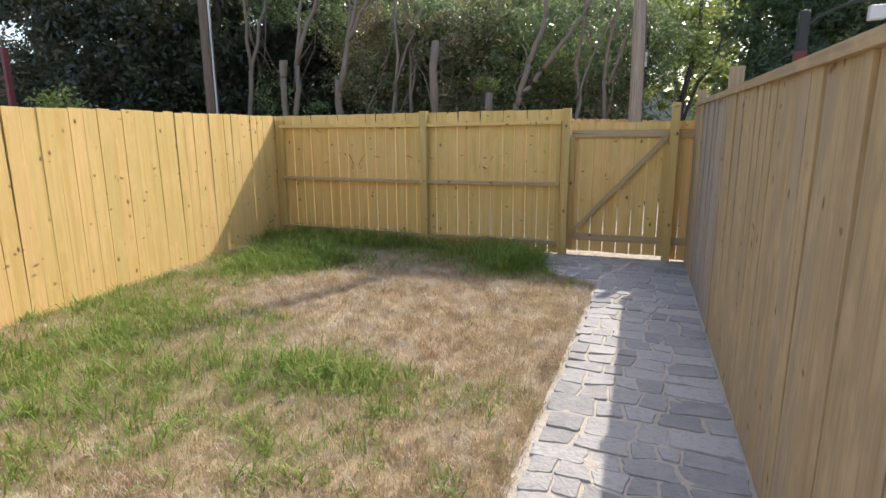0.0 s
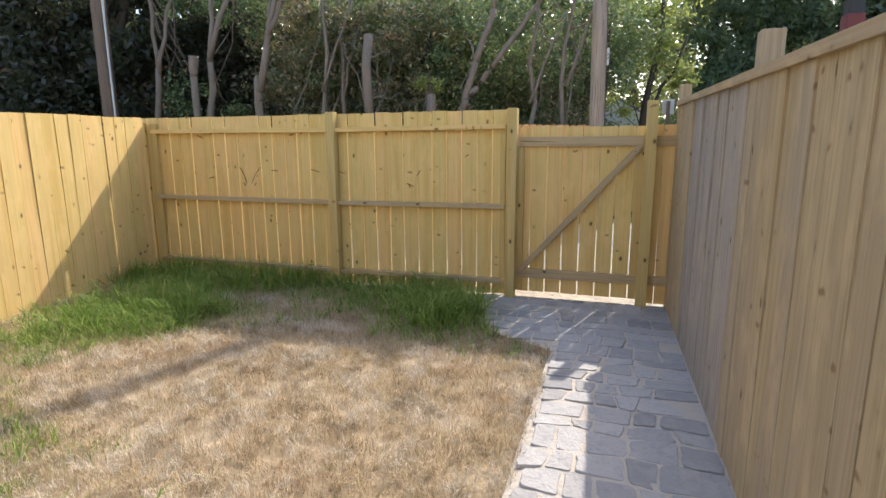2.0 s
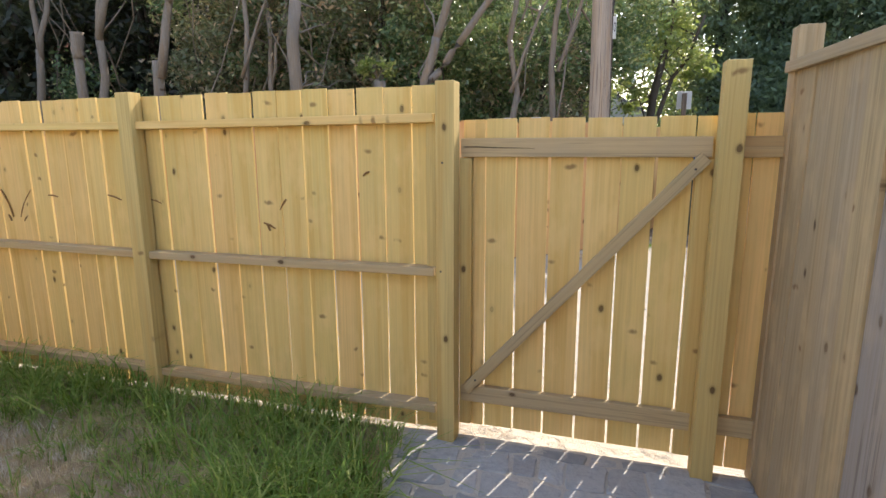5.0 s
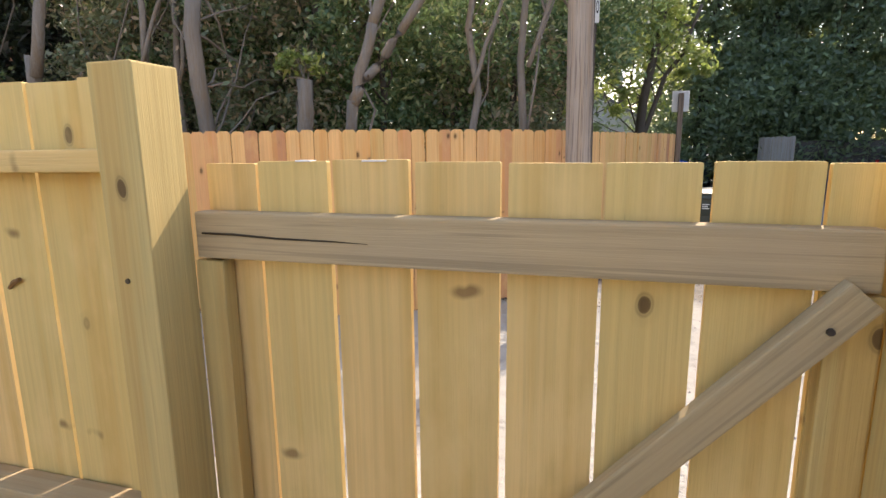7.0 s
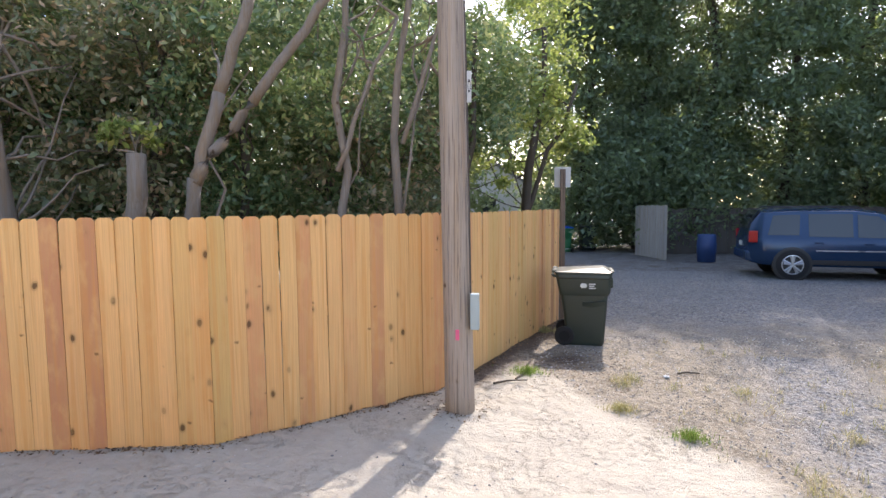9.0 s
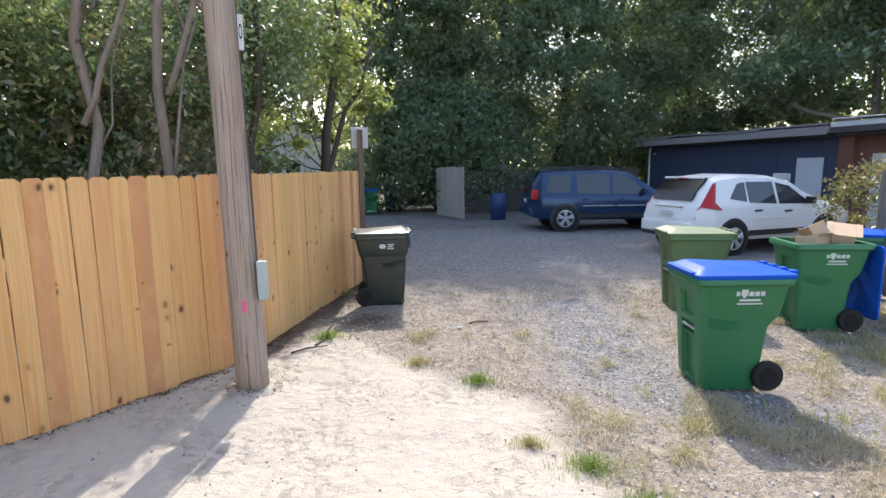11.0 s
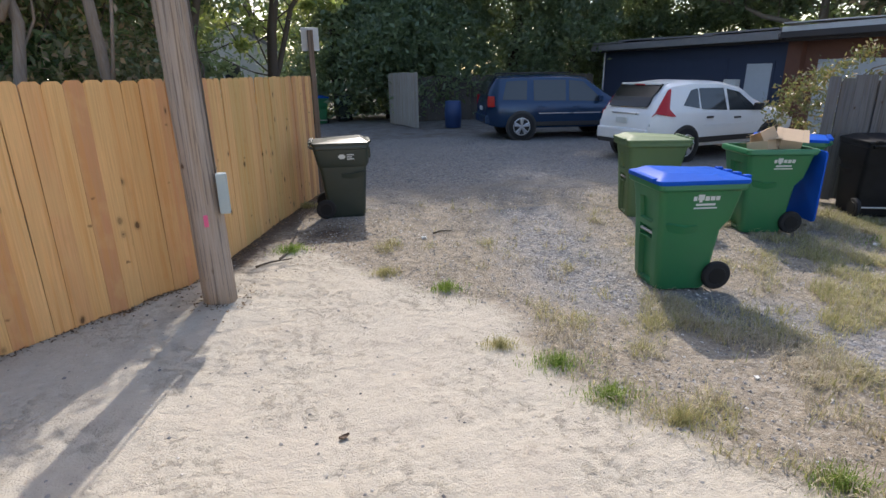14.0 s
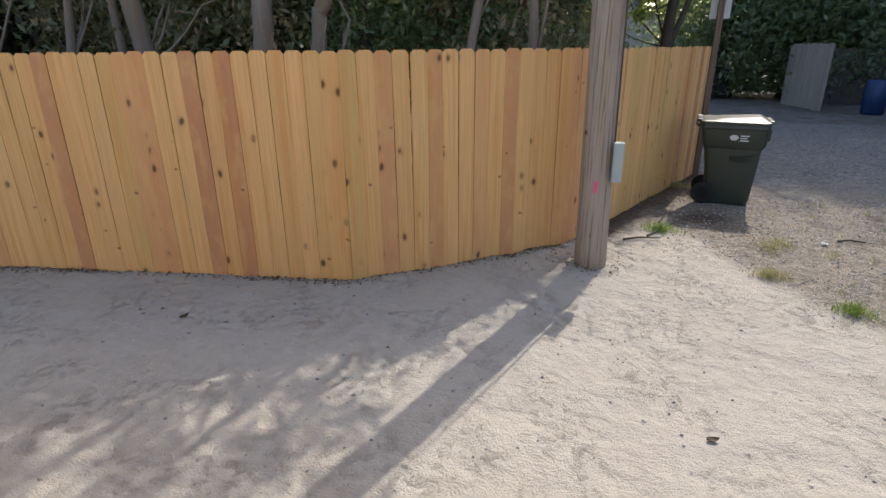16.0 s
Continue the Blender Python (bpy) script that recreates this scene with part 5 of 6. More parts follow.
    if shape == "upright":
        # a wide collar under the rim, with a hanging ear at each corner
        bm = bmesh.new()
        xa, xb, wa = measures(0.72)
        loft(bm, [section(bm, xa - 0.004, xb + 0.004, wa + 0.003, 0.69), section(bm, xa - 0.03, xb + 0.016, wa + 0.022, 0.74), section(bm, x0 - 0.022, x1 + 0.015, w + 0.02, 0.92)], False, False)
        piece("collar", bm, colour, smooth=True)
        for s in (-1, 1):
            piece("ear", box((x0 - 0.045, s * 0.235 - 0.03, 0.80), (x0 - 0.012, s * 0.235 + 0.03, 0.94), 0.01), colour)
    piece("grip_bar", tube([(measures(0.50)[0] + 0.014, -0.115, 0.50), (measures(0.50)[0] + 0.014, 0.115, 0.50)], [0.014] * 2, 8), STEEL if shape == "tapered" else colour)
    for s in (-1, 1):
        # a wedge-shaped shelf runs back from the front corner
        bm = bmesh.new()
        wz = measures(0.60)[2]
        pts = [(-0.30, 0.0, 0.60), (-0.26, 0.028, 0.605), (-0.12, 0.030, 0.575), (0.03, 0.002, 0.585)]
        up = [bm.verts.new((x, s * (wz + o - 0.004), z + 0.022)) for x, o, z in pts]
        lo = [bm.verts.new((x, s * (wz + o * 0.15 - 0.008), z - 0.05)) for x, o, z in pts]
        inn = [bm.verts.new((x, s * (wz - 0.03), z + 0.045)) for x, o, z in pts]
        for a, b in ((up, lo), (inn, up), (lo, inn)):
            for k in range(3):
                bm.faces.new((a[k], a[k + 1], b[k + 1], b[k]))
        bm.faces.new((up[0], lo[0], inn[0]))
        bm.faces.new((up[3], inn[3], lo[3]))
        piece("shelf", bm, colour, smooth=True)
        bm = bmesh.new()
        wheel_mesh(bm, (0.245, s * 0.262, 0.13), 0.13, 0.055, 28)
        wh = piece("wheel", bm, BLACKRUBBER, smooth=True)
        bm = bmesh.new()
        wheel_mesh(bm, (0.245, s * 0.272, 0.13), 0.085, 0.045, 16)
        piece("hub", bm, BLACKPLASTIC, wh)
    piece("axle", tube([(0.245, -0.27, 0.13), (0.245, 0.27, 0.13)], [0.013] * 2, 8), STEEL)
    hx = x1 + 0.065
    bm = tube([(x1, -0.25, 0.94), (hx - 0.015, -0.25, 0.955), (hx, -0.2, 0.96), (hx, 0.2, 0.96), (hx - 0.015, 0.25, 0.955), (x1, 0.25, 0.94)], [0.018] * 6, 8)
    piece("handle", bm, colour, smooth=True)
    if lid == "closed":
        bm = bmesh.new()
        rings = [section(bm, x0 - 0.036, x1 + 0.03, w + 0.033, 0.975), section(bm, x0 - 0.04, x1 + 0.034, w + 0.037, 0.99), section(bm, x0 - 0.037, x1 + 0.03, w + 0.033, 1.010), section(bm, x0 - 0.02, x1 + 0.0, w + 0.01, 1.018), section(bm, x0 + 0.0, x1 - 0.07, w - 0.025, 1.022), section(bm, x0 + 0.06, x1 - 0.16, w - 0.085, 1.047), section(bm, x0 + 0.08, x1 - 0.20, w - 0.11, 1.049)]
        for ring, tilt in ((rings[4], 0.02), (rings[5], 0.055), (rings[6], 0.058)):
            for v in ring:
                v.co.z -= (v.co.x + 0.05) * tilt
        loft(bm, rings)
        top = piece("lid", bm, lidcolour, smooth=True)
        piece("lip", box((x0 - 0.062, -w * 0.80, 0.998), (x0 - 0.012, w * 0.80, 1.024), 0.009), lidcolour, top)
        for y in (-0.21, -0.07, 0.07, 0.21):
            piece("hinge", box((x1 + 0.015, y - 0.03, 0.995), (x1 + 0.075, y + 0.03, 1.03), 0.01), lidcolour, top)
    elif lid == "open":
        bm = bmesh.new()
        loft(bm, [section(bm, -0.96, -0.14, 0.335, 0.0), section(bm, -0.96, -0.14, 0.335, 0.02), section(bm, -0.93, -0.20, 0.30, 0.03), section(bm, -0.86, -0.30, 0.22, 0.07)])
        bmesh.ops.transform(bm, matrix=Matrix.Translation((x1 + 0.085, 0, 0)) @ Matrix.Rotation(radians(90), 4, "Y"), verts=bm.verts)
        piece("lid", bm, lidcolour, th, "blue lid hanging open behind the bin", smooth=True)
    if print_side:
        s = print_side
        if shape == "upright":
            marks = (("printed_oval", ((-0.035, 0.025, 0.80, 0.815), (-0.05, 0.04, 0.815, 0.845), (-0.035, 0.025, 0.845, 0.86))), ("printed_line", ((-0.16, -0.07, 0.845, 0.86), (-0.14, -0.07, 0.818, 0.832), (-0.16, -0.07, 0.79, 0.805))))
        else:
            marks = (("printed_logo", ((-0.075, -0.045, 0.83, 0.868), (-0.035, 0.02, 0.835, 0.885), (-0.02, 0.006, 0.815, 0.835), (0.03, 0.068, 0.83, 0.868), (0.078, 0.115, 0.83, 0.868), (0.125, 0.16, 0.83, 0.868))), ("printed_line", ((-0.045, 0.13, 0.785, 0.803), (-0.06, 0.15, 0.757, 0.769))))
        for words, bars in marks:
            bm = bmesh.new()
            for xa, xb, za, zb in bars:
                add_box(bm, (xa, -0.001, za), (xb, 0.001, zb))
            for v in bm.verts:
                out = measures(v.co.z)[2] + (0.024 if shape == "upright" else 0.001)
                v.co.y = s * (out + 0.0015) + v.co.y
            piece(words, bm, LOGO, body, "white print")
    th.matrix_basis = here
    return th


wheeled_bin((3.85, 11.17, -0.15), -14, GREENPLASTIC, BLUELID, "green wheeled recycling bin with a closed blue lid", print_side=-1, size=1.07)
open_bin = wheeled_bin((6.08, 12.20, -0.10), -20, GREENPLASTIC, BLUELID, "green wheeled bin with its blue lid open, heaped with cardboard", "open", -1, size=1.07)
wheeled_bin((5.14, 13.24, -0.06), -20, OLIVE, OLIVE, "faded olive-green wheeled bin with a closed lid", size=1.05)
wheeled_bin((7.03, 12.68, -0.08), -50, GREENPLASTIC, BLUELID, "green wheeled bin with a blue lid beside the grey fence", size=1.05)
wheeled_bin((8.04, 12.16, -0.09), -118, BLACKPLASTIC, BLACKPLASTIC, "black wheeled bin standing in front of the grey fence", size=1.03, shape="upright")
wheeled_bin((3.17, 8.23, -0.18), 15, DARKGREEN, DARKGREEN, "dark green wheeled bin at the edge of the grass", size=1.10, shape="upright")
wheeled_bin((1.10, 14.62, -0.005), 172, DARKGREEN, DARKGREEN, "dark green wheeled bin standing in front of the cedar fence", print_side=1, size=1.01, shape="upright")
wheeled_bin((2.70, 29.6, 0.0), -90, GREENPLASTIC, BLUELID, "green wheeled bin with a blue lid far down the alley")
wheeled_bin((3.75, 30.5, 0.0), -80, DARKGREEN, DARKGREEN, "dark wheeled bin in shade under the far trees")
rng = random.Random(3)
for i, (dx, dy, s, r) in enumerate([(-0.15, -0.05, 0.34, 20), (0.08, 0.12, 0.30, -15), (0.2, -0.12, 0.32, 40), (-0.02, 0.02, 0.26, 65)]):
    bm = box((-s / 2, -s * 0.35, -0.10), (s / 2, s * 0.35, 0.09 + 0.02 * i), 0.004)
    for flap in (-1, 1):
        add_box(bm, (-s / 2, flap * s * 0.35, 0.088 + 0.02 * i), (s / 2, flap * s * 0.55, 0.094 + 0.02 * i))
    ob = part("cardboard_box", bm, CARD)
    ob.matrix_basis = pose(6.08 + dx, 12.20 + dy, 0.94 + 0.02 * i, rng.uniform(-25, 25), rng.uniform(-25, 25), r)
    tagged(ob, "brown cardboard box thrown onto the open bin", "box", "cardboard boxes")

# ---- cars ----
BLUEPAINT = plain("dark_blue_car_paint", (0.014, 0.042, 0.098), 0.2, 0.25, vary=0.1)
WHITEPAINT = plain("white_car_paint", (0.74, 0.74, 0.73), 0.2, vary=0.06)
TRIM = plain("black_trim", (0.02, 0.02, 0.021), 0.5)
ALLOY = plain("alloy_wheel", (0.6, 0.6, 0.61), 0.3, 0.7)
REDLENS = plain("red_lens", (0.42, 0.012, 0.015), 0.15, vary=0.1)
CLEARLENS = plain("clear_lens", (0.7, 0.7, 0.7), 0.1, vary=0.1)
glass_nodes = Nodes("dark_car_glass")
GLASS = glass_nodes.finish((0.03, 0.036, 0.040), 0.05, 0, 0.65)


rear_nodes = Nodes("tinted_rear_glass")
REARGLASS = rear_nodes.finish((0.008, 0.009, 0.010), 0.12, 0, 0.3)


def car(name, at, turn, paint, label, stations, hw, wheels, wheel_r, side_windows, tail, boxy, lamps=()):
    """stations: (x, underside, belt, roof) from the tail at x 0 to the nose; the right side is at -y."""
    th = new(name)
    tagged(th, label, "car")

    def ring_at(x):
        for (xa, *a), (xb, *b) in zip(stations, stations[1:]):
            if xa <= x <= xb:
                f = (x - xa) / (xb - xa)
                under, belt, roof = [p + (q - p) * f for p, q in zip(a, b)]
                break
        nose = min(1.0, 0.80 + 0.20 * min(x / 0.35, (stations[-1][0] - x) / 0.6, 1.0))
        w = hw * nose
        rw = w * (0.80 if boxy else 0.75 + 0.07 * max(0.0, 1 - x / 0.8)) if roof > belt + 0.2 else w * 0.86
        return [(w * 0.90, under), (w * 0.985, under + 0.13), (w, under + 0.38), (w * 0.985, belt - 0.08), (w * 0.955, belt), (rw, roof - 0.07), (rw * 0.86, roof - 0.015), (rw * 0.4, roof + 0.012)]

    def side_point(x, f, s, out=0.006):
        """A point of the side glass: f from the belt (0) to the roof's edge (1)."""
        r = ring_at(x)
        (ya, za), (yb, zb) = r[4], r[5]
        return (x, s * (ya + (yb - ya) * f + out), za + (zb - za) * f)

    def piece(pname, bm, material, parent=th, words="", smooth=False):
        bmesh.ops.recalc_face_normals(bm, faces=bm.faces)
        me = mesh_of(pname, bm, material)
        if smooth:
            me.shade_smooth()
            me.set_sharp_from_angle(angle=radians(40))
        ob = new(pname, me)
        ob.parent = parent
        if words:
            ob["label"] = words
        return ob
    bm = bmesh.new()
    rings = []
    xs = sorted({s[0] for s in stations} | {stations[-1][0] * k / 24 for k in range(25)})
    for x in xs:
        half = ring_at(x)
        rings.append([bm.verts.new((x, -y, z)) for y, z in half] + [bm.verts.new((x, y, z)) for y, z in reversed(half)])
    loft(bm, rings)
    piece("body", bm, paint, smooth=True)

    def panel(cells, s, material, pname, parent=th, out=0.008):
        bm = bmesh.new()
        n = 8
        low = [bm.verts.new(side_point(cells[0][0] + (cells[1][0] - cells[0][0]) * k / n, cells[0][1] + (cells[1][1] - cells[0][1]) * k / n, s, out)) for k in range(n + 1)]
        high = [bm.verts.new(side_point(cells[3][0] + (cells[2][0] - cells[3][0]) * k / n, cells[3][1] + (cells[2][1] - cells[3][1]) * k / n, s, out)) for k in range(n + 1)]
        for k in range(n):
            bm.faces.new((low[k], low[k + 1], high[k + 1], high[k]))
        r = bmesh.ops.extrude_face_region(bm, geom=bm.faces[:])
        for v in [g for g in r["geom"] if isinstance(g, bmesh.types.BMVert)]:
            v.co.y -= s * 0.012
        return piece(pname, bm, material, parent)
    for s in (-1, 1):
        for cells in side_windows:
            panel(cells, s, GLASS, "window")
        for x in wheels:
            bm = bmesh.new()
            wheel_mesh(bm, (x, s * (hw - 0.06), wheel_r), wheel_r + 0.075, 0.14, 30)
            piece("wheel_arch", bm, TRIM)
            bm = bmesh.new()
            wheel_mesh(bm, (x, s * (hw - 0.085), wheel_r), wheel_r, 0.22, 30)
            w = piece("wheel", bm, BLACKRUBBER, smooth=True)
            y = s * (hw + 0.028)
            bm = tube([(x, y - s * 0.02, wheel_r), (x, y, wheel_r)], [wheel_r * 0.66, wheel_r * 0.64], 28)
            rim = piece("rim", bm, TRIM, w)
            bm = bmesh.new()
            for k in range(5):
                a = k * math.tau / 5 + 0.3
                for da in (-0.16, 0.16):
                    tube([(x + 0.04 * math.cos(a), y + s * 0.004, wheel_r + 0.04 * math.sin(a)), (x + wheel_r * 0.62 * math.cos(a + da), y + s * 0.004, wheel_r + wheel_r * 0.62 * math.sin(a + da))], [wheel_r * 0.085] * 2, 6, bm)
            tube([(x, y - s * 0.01, wheel_r), (x, y + s * 0.012, wheel_r)], [wheel_r * 0.16, wheel_r * 0.13], 16, bm)
            for k in range(32):
                a, b = k * math.tau / 32, (k + 1) * math.tau / 32
                tube([(x + wheel_r * 0.64 * math.cos(q), y, wheel_r + wheel_r * 0.64 * math.sin(q)) for q in (a, b)], [0.014] * 2, 5, bm)
            piece("spokes", bm, ALLOY, w, "silver five-spoke wheel")
        for x in (side_windows[1][0][0] + 0.12, side_windows[2][0][0] + 0.12):
            r = ring_at(x)
            piece("door_handle", box((x, s * (r[3][0] + 0.012) - 0.014, r[3][1] - 0.06), (x + 0.2, s * (r[3][0] + 0.012) + 0.014, r[3][1] - 0.02), 0.008), paint if boxy else TRIM)
        mx = side_windows[2][1][0] - 0.22
        r = ring_at(mx)
        bm = box((mx, min(s * r[4][0], s * (r[4][0] + 0.2)), r[4][1] + 0.03), (mx + 0.1, max(s * r[4][0], s * (r[4][0] + 0.2)), r[4][1] + 0.19), 0.03)
        piece("mirror", bm, paint if boxy else TRIM)
        piece("sill", box((wheels[0] + 0.42, s * hw * 0.97 - 0.02, stations[2][1] + 0.02), (wheels[1] - 0.42, s * hw * 0.97 + 0.02, stations[2][1] + 0.14), 0.01), TRIM)
        piece("side_strip", box((wheels[0] + 0.5, s * (hw + 0.002) - 0.006, 0.72), (wheels[1] - 0.45, s * (hw + 0.002) + 0.006, 0.745)), ALLOY if boxy else paint)
        # lamps at the tail
        for cells in lamps:
            panel(cells, s, REDLENS, "tail_light", th, 0.02)["label"] = "red tail light"
        if not tail:
            continue
        bm = bmesh.new()
        for z0, z1, x0, x1, dy in tail:
            add_box(bm, (x0, min(s * hw * (dy - 0.14), s * (hw * dy + 0.012)), z0), (x1, max(s * hw * (dy - 0.14), s * (hw * dy + 0.012)), z1), 0.02)
        piece("tail_light", bm, REDLENS, th, "red tail light")
    piece("bumper", box((-0.06, -hw * 0.82, 0.44), (0.2, hw * 0.82, 0.70), 0.05), paint)
    # the rear glass lies on the slope of the tail
    xa, xb = (0.04, 0.28) if boxy else (0.12, 0.47)
    bm = bmesh.new()
    rows = []
    for k in range(7):
        x = xa + (xb - xa) * k / 6
        r = ring_at(x)
        z, w = r[6][1] + 0.035, r[6][0] * 0.96
        rows.append([bm.verts.new((x - 0.030, w * (j / 3 - 1), z + 0.02)) for j in range(7)])
    for p, q in zip(rows, rows[1:]):
        for j in range(6):
            bm.faces.new((p[j], p[j + 1], q[j + 1], q[j]))
    r = bmesh.ops.extrude_face_region(bm, geom=bm.faces[:])
    for v in [g for g in r["geom"] if isinstance(g, bmesh.types.BMVert)]:
        v.co.x += 0.05
    piece("rear_window", bm, GLASS if boxy else REARGLASS)
    piece("licence_plate", box((-0.035, -0.17, 0.80), (-0.01, 0.17, 0.92), 0.004), LOGO)
    if not boxy:
        piece("spoiler", box((0.40, -hw * 0.62, 1.575), (0.66, hw * 0.62, 1.618), 0.015), paint)
        piece("brake_light", box((0.392, -0.14, 1.572), (0.42, 0.14, 1.596), 0.004), REDLENS)
        piece("chrome_strip", box((0.035, -0.40, 0.985), (0.07, 0.40, 1.02), 0.008), ALLOY, th, "bright chrome strip")
        piece("lower_trim", box((-0.055, -hw * 0.78, 0.36), (0.15, hw * 0.78, 0.47), 0.03), TRIM)
    if boxy:
        for s in (-1, 1):
            piece("roof_rail", tube([(0.5, s * hw * 0.66, stations[3][3] + 0.0), (0.6, s * hw * 0.66, stations[3][3] + 0.05), (2.4, s * hw * 0.66, stations[3][3] + 0.05), (2.5, s * hw * 0.66, stations[3][3])], [0.018] * 4, 6), TRIM)
    th.matrix_basis = pose(*at, 0, 0, turn)
    return th


def put_car(contact, turn, wheel_x, hw):
    """Where the tail stands when the right rear wheel touches the ground at contact."""
    d = Matrix.Rotation(radians(turn), 3, "Z") @ Vector((wheel_x, -hw, 0))
    return (contact[0] - d.x, contact[1] - d.y, 0.0)


car("blue_car", put_car((7.34, 21.3), -13, 0.98, 0.97), -13, BLUEPAINT, "dark blue boxy family car parked on gravel",
    [(0.0, 0.45, 1.02, 1.10), (0.10, 0.40, 1.04, 1.45), (0.30, 0.36, 1.05, 1.74), (0.9, 0.32, 1.05, 1.78), (2.3, 0.32, 1.03, 1.78), (2.9, 0.32, 1.02, 1.70), (3.75, 0.34, 1.02, 1.14), (4.5, 0.36, 0.96, 1.04), (4.80, 0.40, 0.82, 0.86), (4.85, 0.45, 0.75, 0.78)],
    0.97, (0.98, 3.755), 0.37, [((0.42, 0.10), (1.12, 0.10), (1.15, 0.88), (0.55, 0.88)), ((1.33, 0.06), (2.27, 0.06), (2.27, 0.90), (1.33, 0.90)), ((2.37, 0.06), (3.42, 0.06), (2.80, 0.90), (2.37, 0.90))],
    [(0.92, 1.22, 0.0, 0.20, 0.93)], True)
car("white_car", put_car((8.6, 16.3), 5, 0.92, 0.91), 5, WHITEPAINT, "white rounded family car parked on gravel",
    [(0.0, 0.42, 0.70, 0.74), (0.05, 0.38, 0.92, 0.97), (0.11, 0.36, 1.02, 1.08), (0.22, 0.35, 1.05, 1.28), (0.48, 0.34, 1.06, 1.57), (0.62, 0.34, 1.06, 1.61), (1.2, 0.30, 1.04, 1.66), (2.1, 0.30, 1.00, 1.63), (2.75, 0.30, 0.98, 1.50), (3.55, 0.32, 0.97, 1.08), (4.2, 0.34, 0.90, 0.98), (4.48, 0.40, 0.75, 0.80), (4.53, 0.45, 0.70, 0.72)],
    0.91, (0.92, 3.54), 0.35, [((0.85, 0.22), (1.30, 0.10), (1.32, 0.84), (1.12, 0.78)), ((1.36, 0.08), (2.12, 0.06), (2.10, 0.88), (1.36, 0.85)), ((2.20, 0.06), (3.15, 0.08), (2.60, 0.86), (2.20, 0.88))],
    [], False, [((0.07, -0.32), (0.58, -0.22), (0.44, 0.10), (0.13, 0.06)), ((0.14, 0.06), (0.43, 0.10), (0.56, 0.96), (0.46, 0.96))])

# ---- garages, old fences and the far end ----
BLUEWALL = plain("dark_blue_painted_wall", (0.035, 0.048, 0.09), 0.7, vary=0.25, scale=1.5)
BRICK = plain("red_brick", (0.17, 0.075, 0.05), 0.9, vary=0.5)
ROOF = plain("grey_roof_edge", (0.23, 0.22, 0.22), 0.8, vary=0.4)
PALEROOF = plain("pale_roof_sheet", (0.55, 0.56, 0.57), 0.6, vary=0.35)
GREYDOOR = plain("pale_grey_door_paint", (0.50, 0.53, 0.56), 0.6, vary=0.15)
SOFFIT = plain("dark_soffit", (0.05, 0.045, 0.045), 0.8)

garage = thing("garage", (15.0, 19.4, 0), "low dark blue garage with a flat grey roof", "garage")
part("wall", box((15.0, 19.5, 0), (20.5, 28.4, 2.62)), BLUEWALL, garage)
part("roof", box((14.45, 19.42, 2.72), (20.8, 28.6, 2.90), 0.02), ROOF, garage)
part("soffit", box((14.6, 19.46, 2.60), (20.7, 28.5, 2.718)), SOFFIT, garage)
part("wall_unit", box((14.80, 21.05, 1.30), (14.998, 21.55, 1.55), 0.02), WHITE, garage, "small white window unit")
part("downpipe", tube([(14.93, 28.3, 0.0), (14.93, 28.3, 2.3), (14.80, 28.1, 2.6)], [0.035] * 3, 8), WHITE, garage, "thin white downpipe")
roof_rng = random.Random(31)
for y0, y1, lift in ((19.45, 22.3, 0.03), (21.9, 24.6, 0.0), (24.3, 26.8, 0.05), (26.5, 28.5, 0.015)):
    m = pose(14.42, y0, 2.90 + lift, roof_rng.uniform(0.3, 1.2), -1.5, roof_rng.uniform(-0.8, 0.8))
    bm = box((0, 0, 0), (1.4, y1 - y0, 0.05), 0.008)
    bmesh.ops.transform(bm, matrix=m, verts=bm.verts)
    part("roof_sheet", bm, ROOF, garage, "grey torn roofing felt sheet")
part("fascia", box((14.40, 19.44, 2.66), (14.447, 28.6, 2.80), 0.006), ROOF, garage)
part("pier", box((14.93, 19.05, 0), (15.35, 19.497, 2.60)), BRICK, garage, "red brick pier")
gdoor = part("door", box((14.955, 19.95, 0.02), (14.999, 20.85, 2.02), 0.006), GREYDOOR, garage, "pale grey door")
part("door_knob", tube([(14.955, 20.05, 1.0), (14.91, 20.05, 1.0)], [0.02, 0.03], 8), STEEL, gdoor)
part("door_frame", box((14.97, 19.87, 0), (14.998, 19.945, 2.1)), BLUEWALL, garage)
part("panel_door", box((14.96, 21.6, 0.02), (14.998, 26.6, 2.2), 0.01), BLUEWALL, garage, "wide dark blue garage door")
brick_garage = thing("garage", (15.0, 14.0, 0), "brick garage with a pale sheet roof", "garage")
part("wall", box((15.1, 9.0, 0), (20.5, 19.04, 2.62)), BRICK, brick_garage)
part("roof", box((14.35, 8.8, 2.74), (20.8, 19.3, 2.98), 0.02), PALEROOF, brick_garage)
part("soffit", box((14.5, 8.85, 2.60), (20.7, 19.25, 2.738)), SOFFIT, brick_garage)
for y0, y1, lift in ((8.9, 12.4, 0.02), (12.1, 15.2, 0.06), (15.0, 17.4, 0.0), (17.1, 19.2, 0.04)):
    m = pose(14.30, y0, 2.985 + lift, roof_rng.uniform(0.3, 1.3), -2.0, roof_rng.uniform(-1.2, 1.2))
    bm = box((0, 0, 0), (1.8, y1 - y0, 0.03), 0.006)
    bmesh.ops.transform(bm, matrix=m, verts=bm.verts)
    part("roof_sheet", bm, PALEROOF, brick_garage, "pale loose roof sheet")
part("fascia", box((14.30, 8.85, 2.68), (14.347, 19.28, 2.84), 0.006), SOFFIT, brick_garage)
part("door", box((15.06, 16.8, 0.02), (15.098, 18.6, 2.1), 0.01), GREYDOOR, brick_garage, "pale garage door")

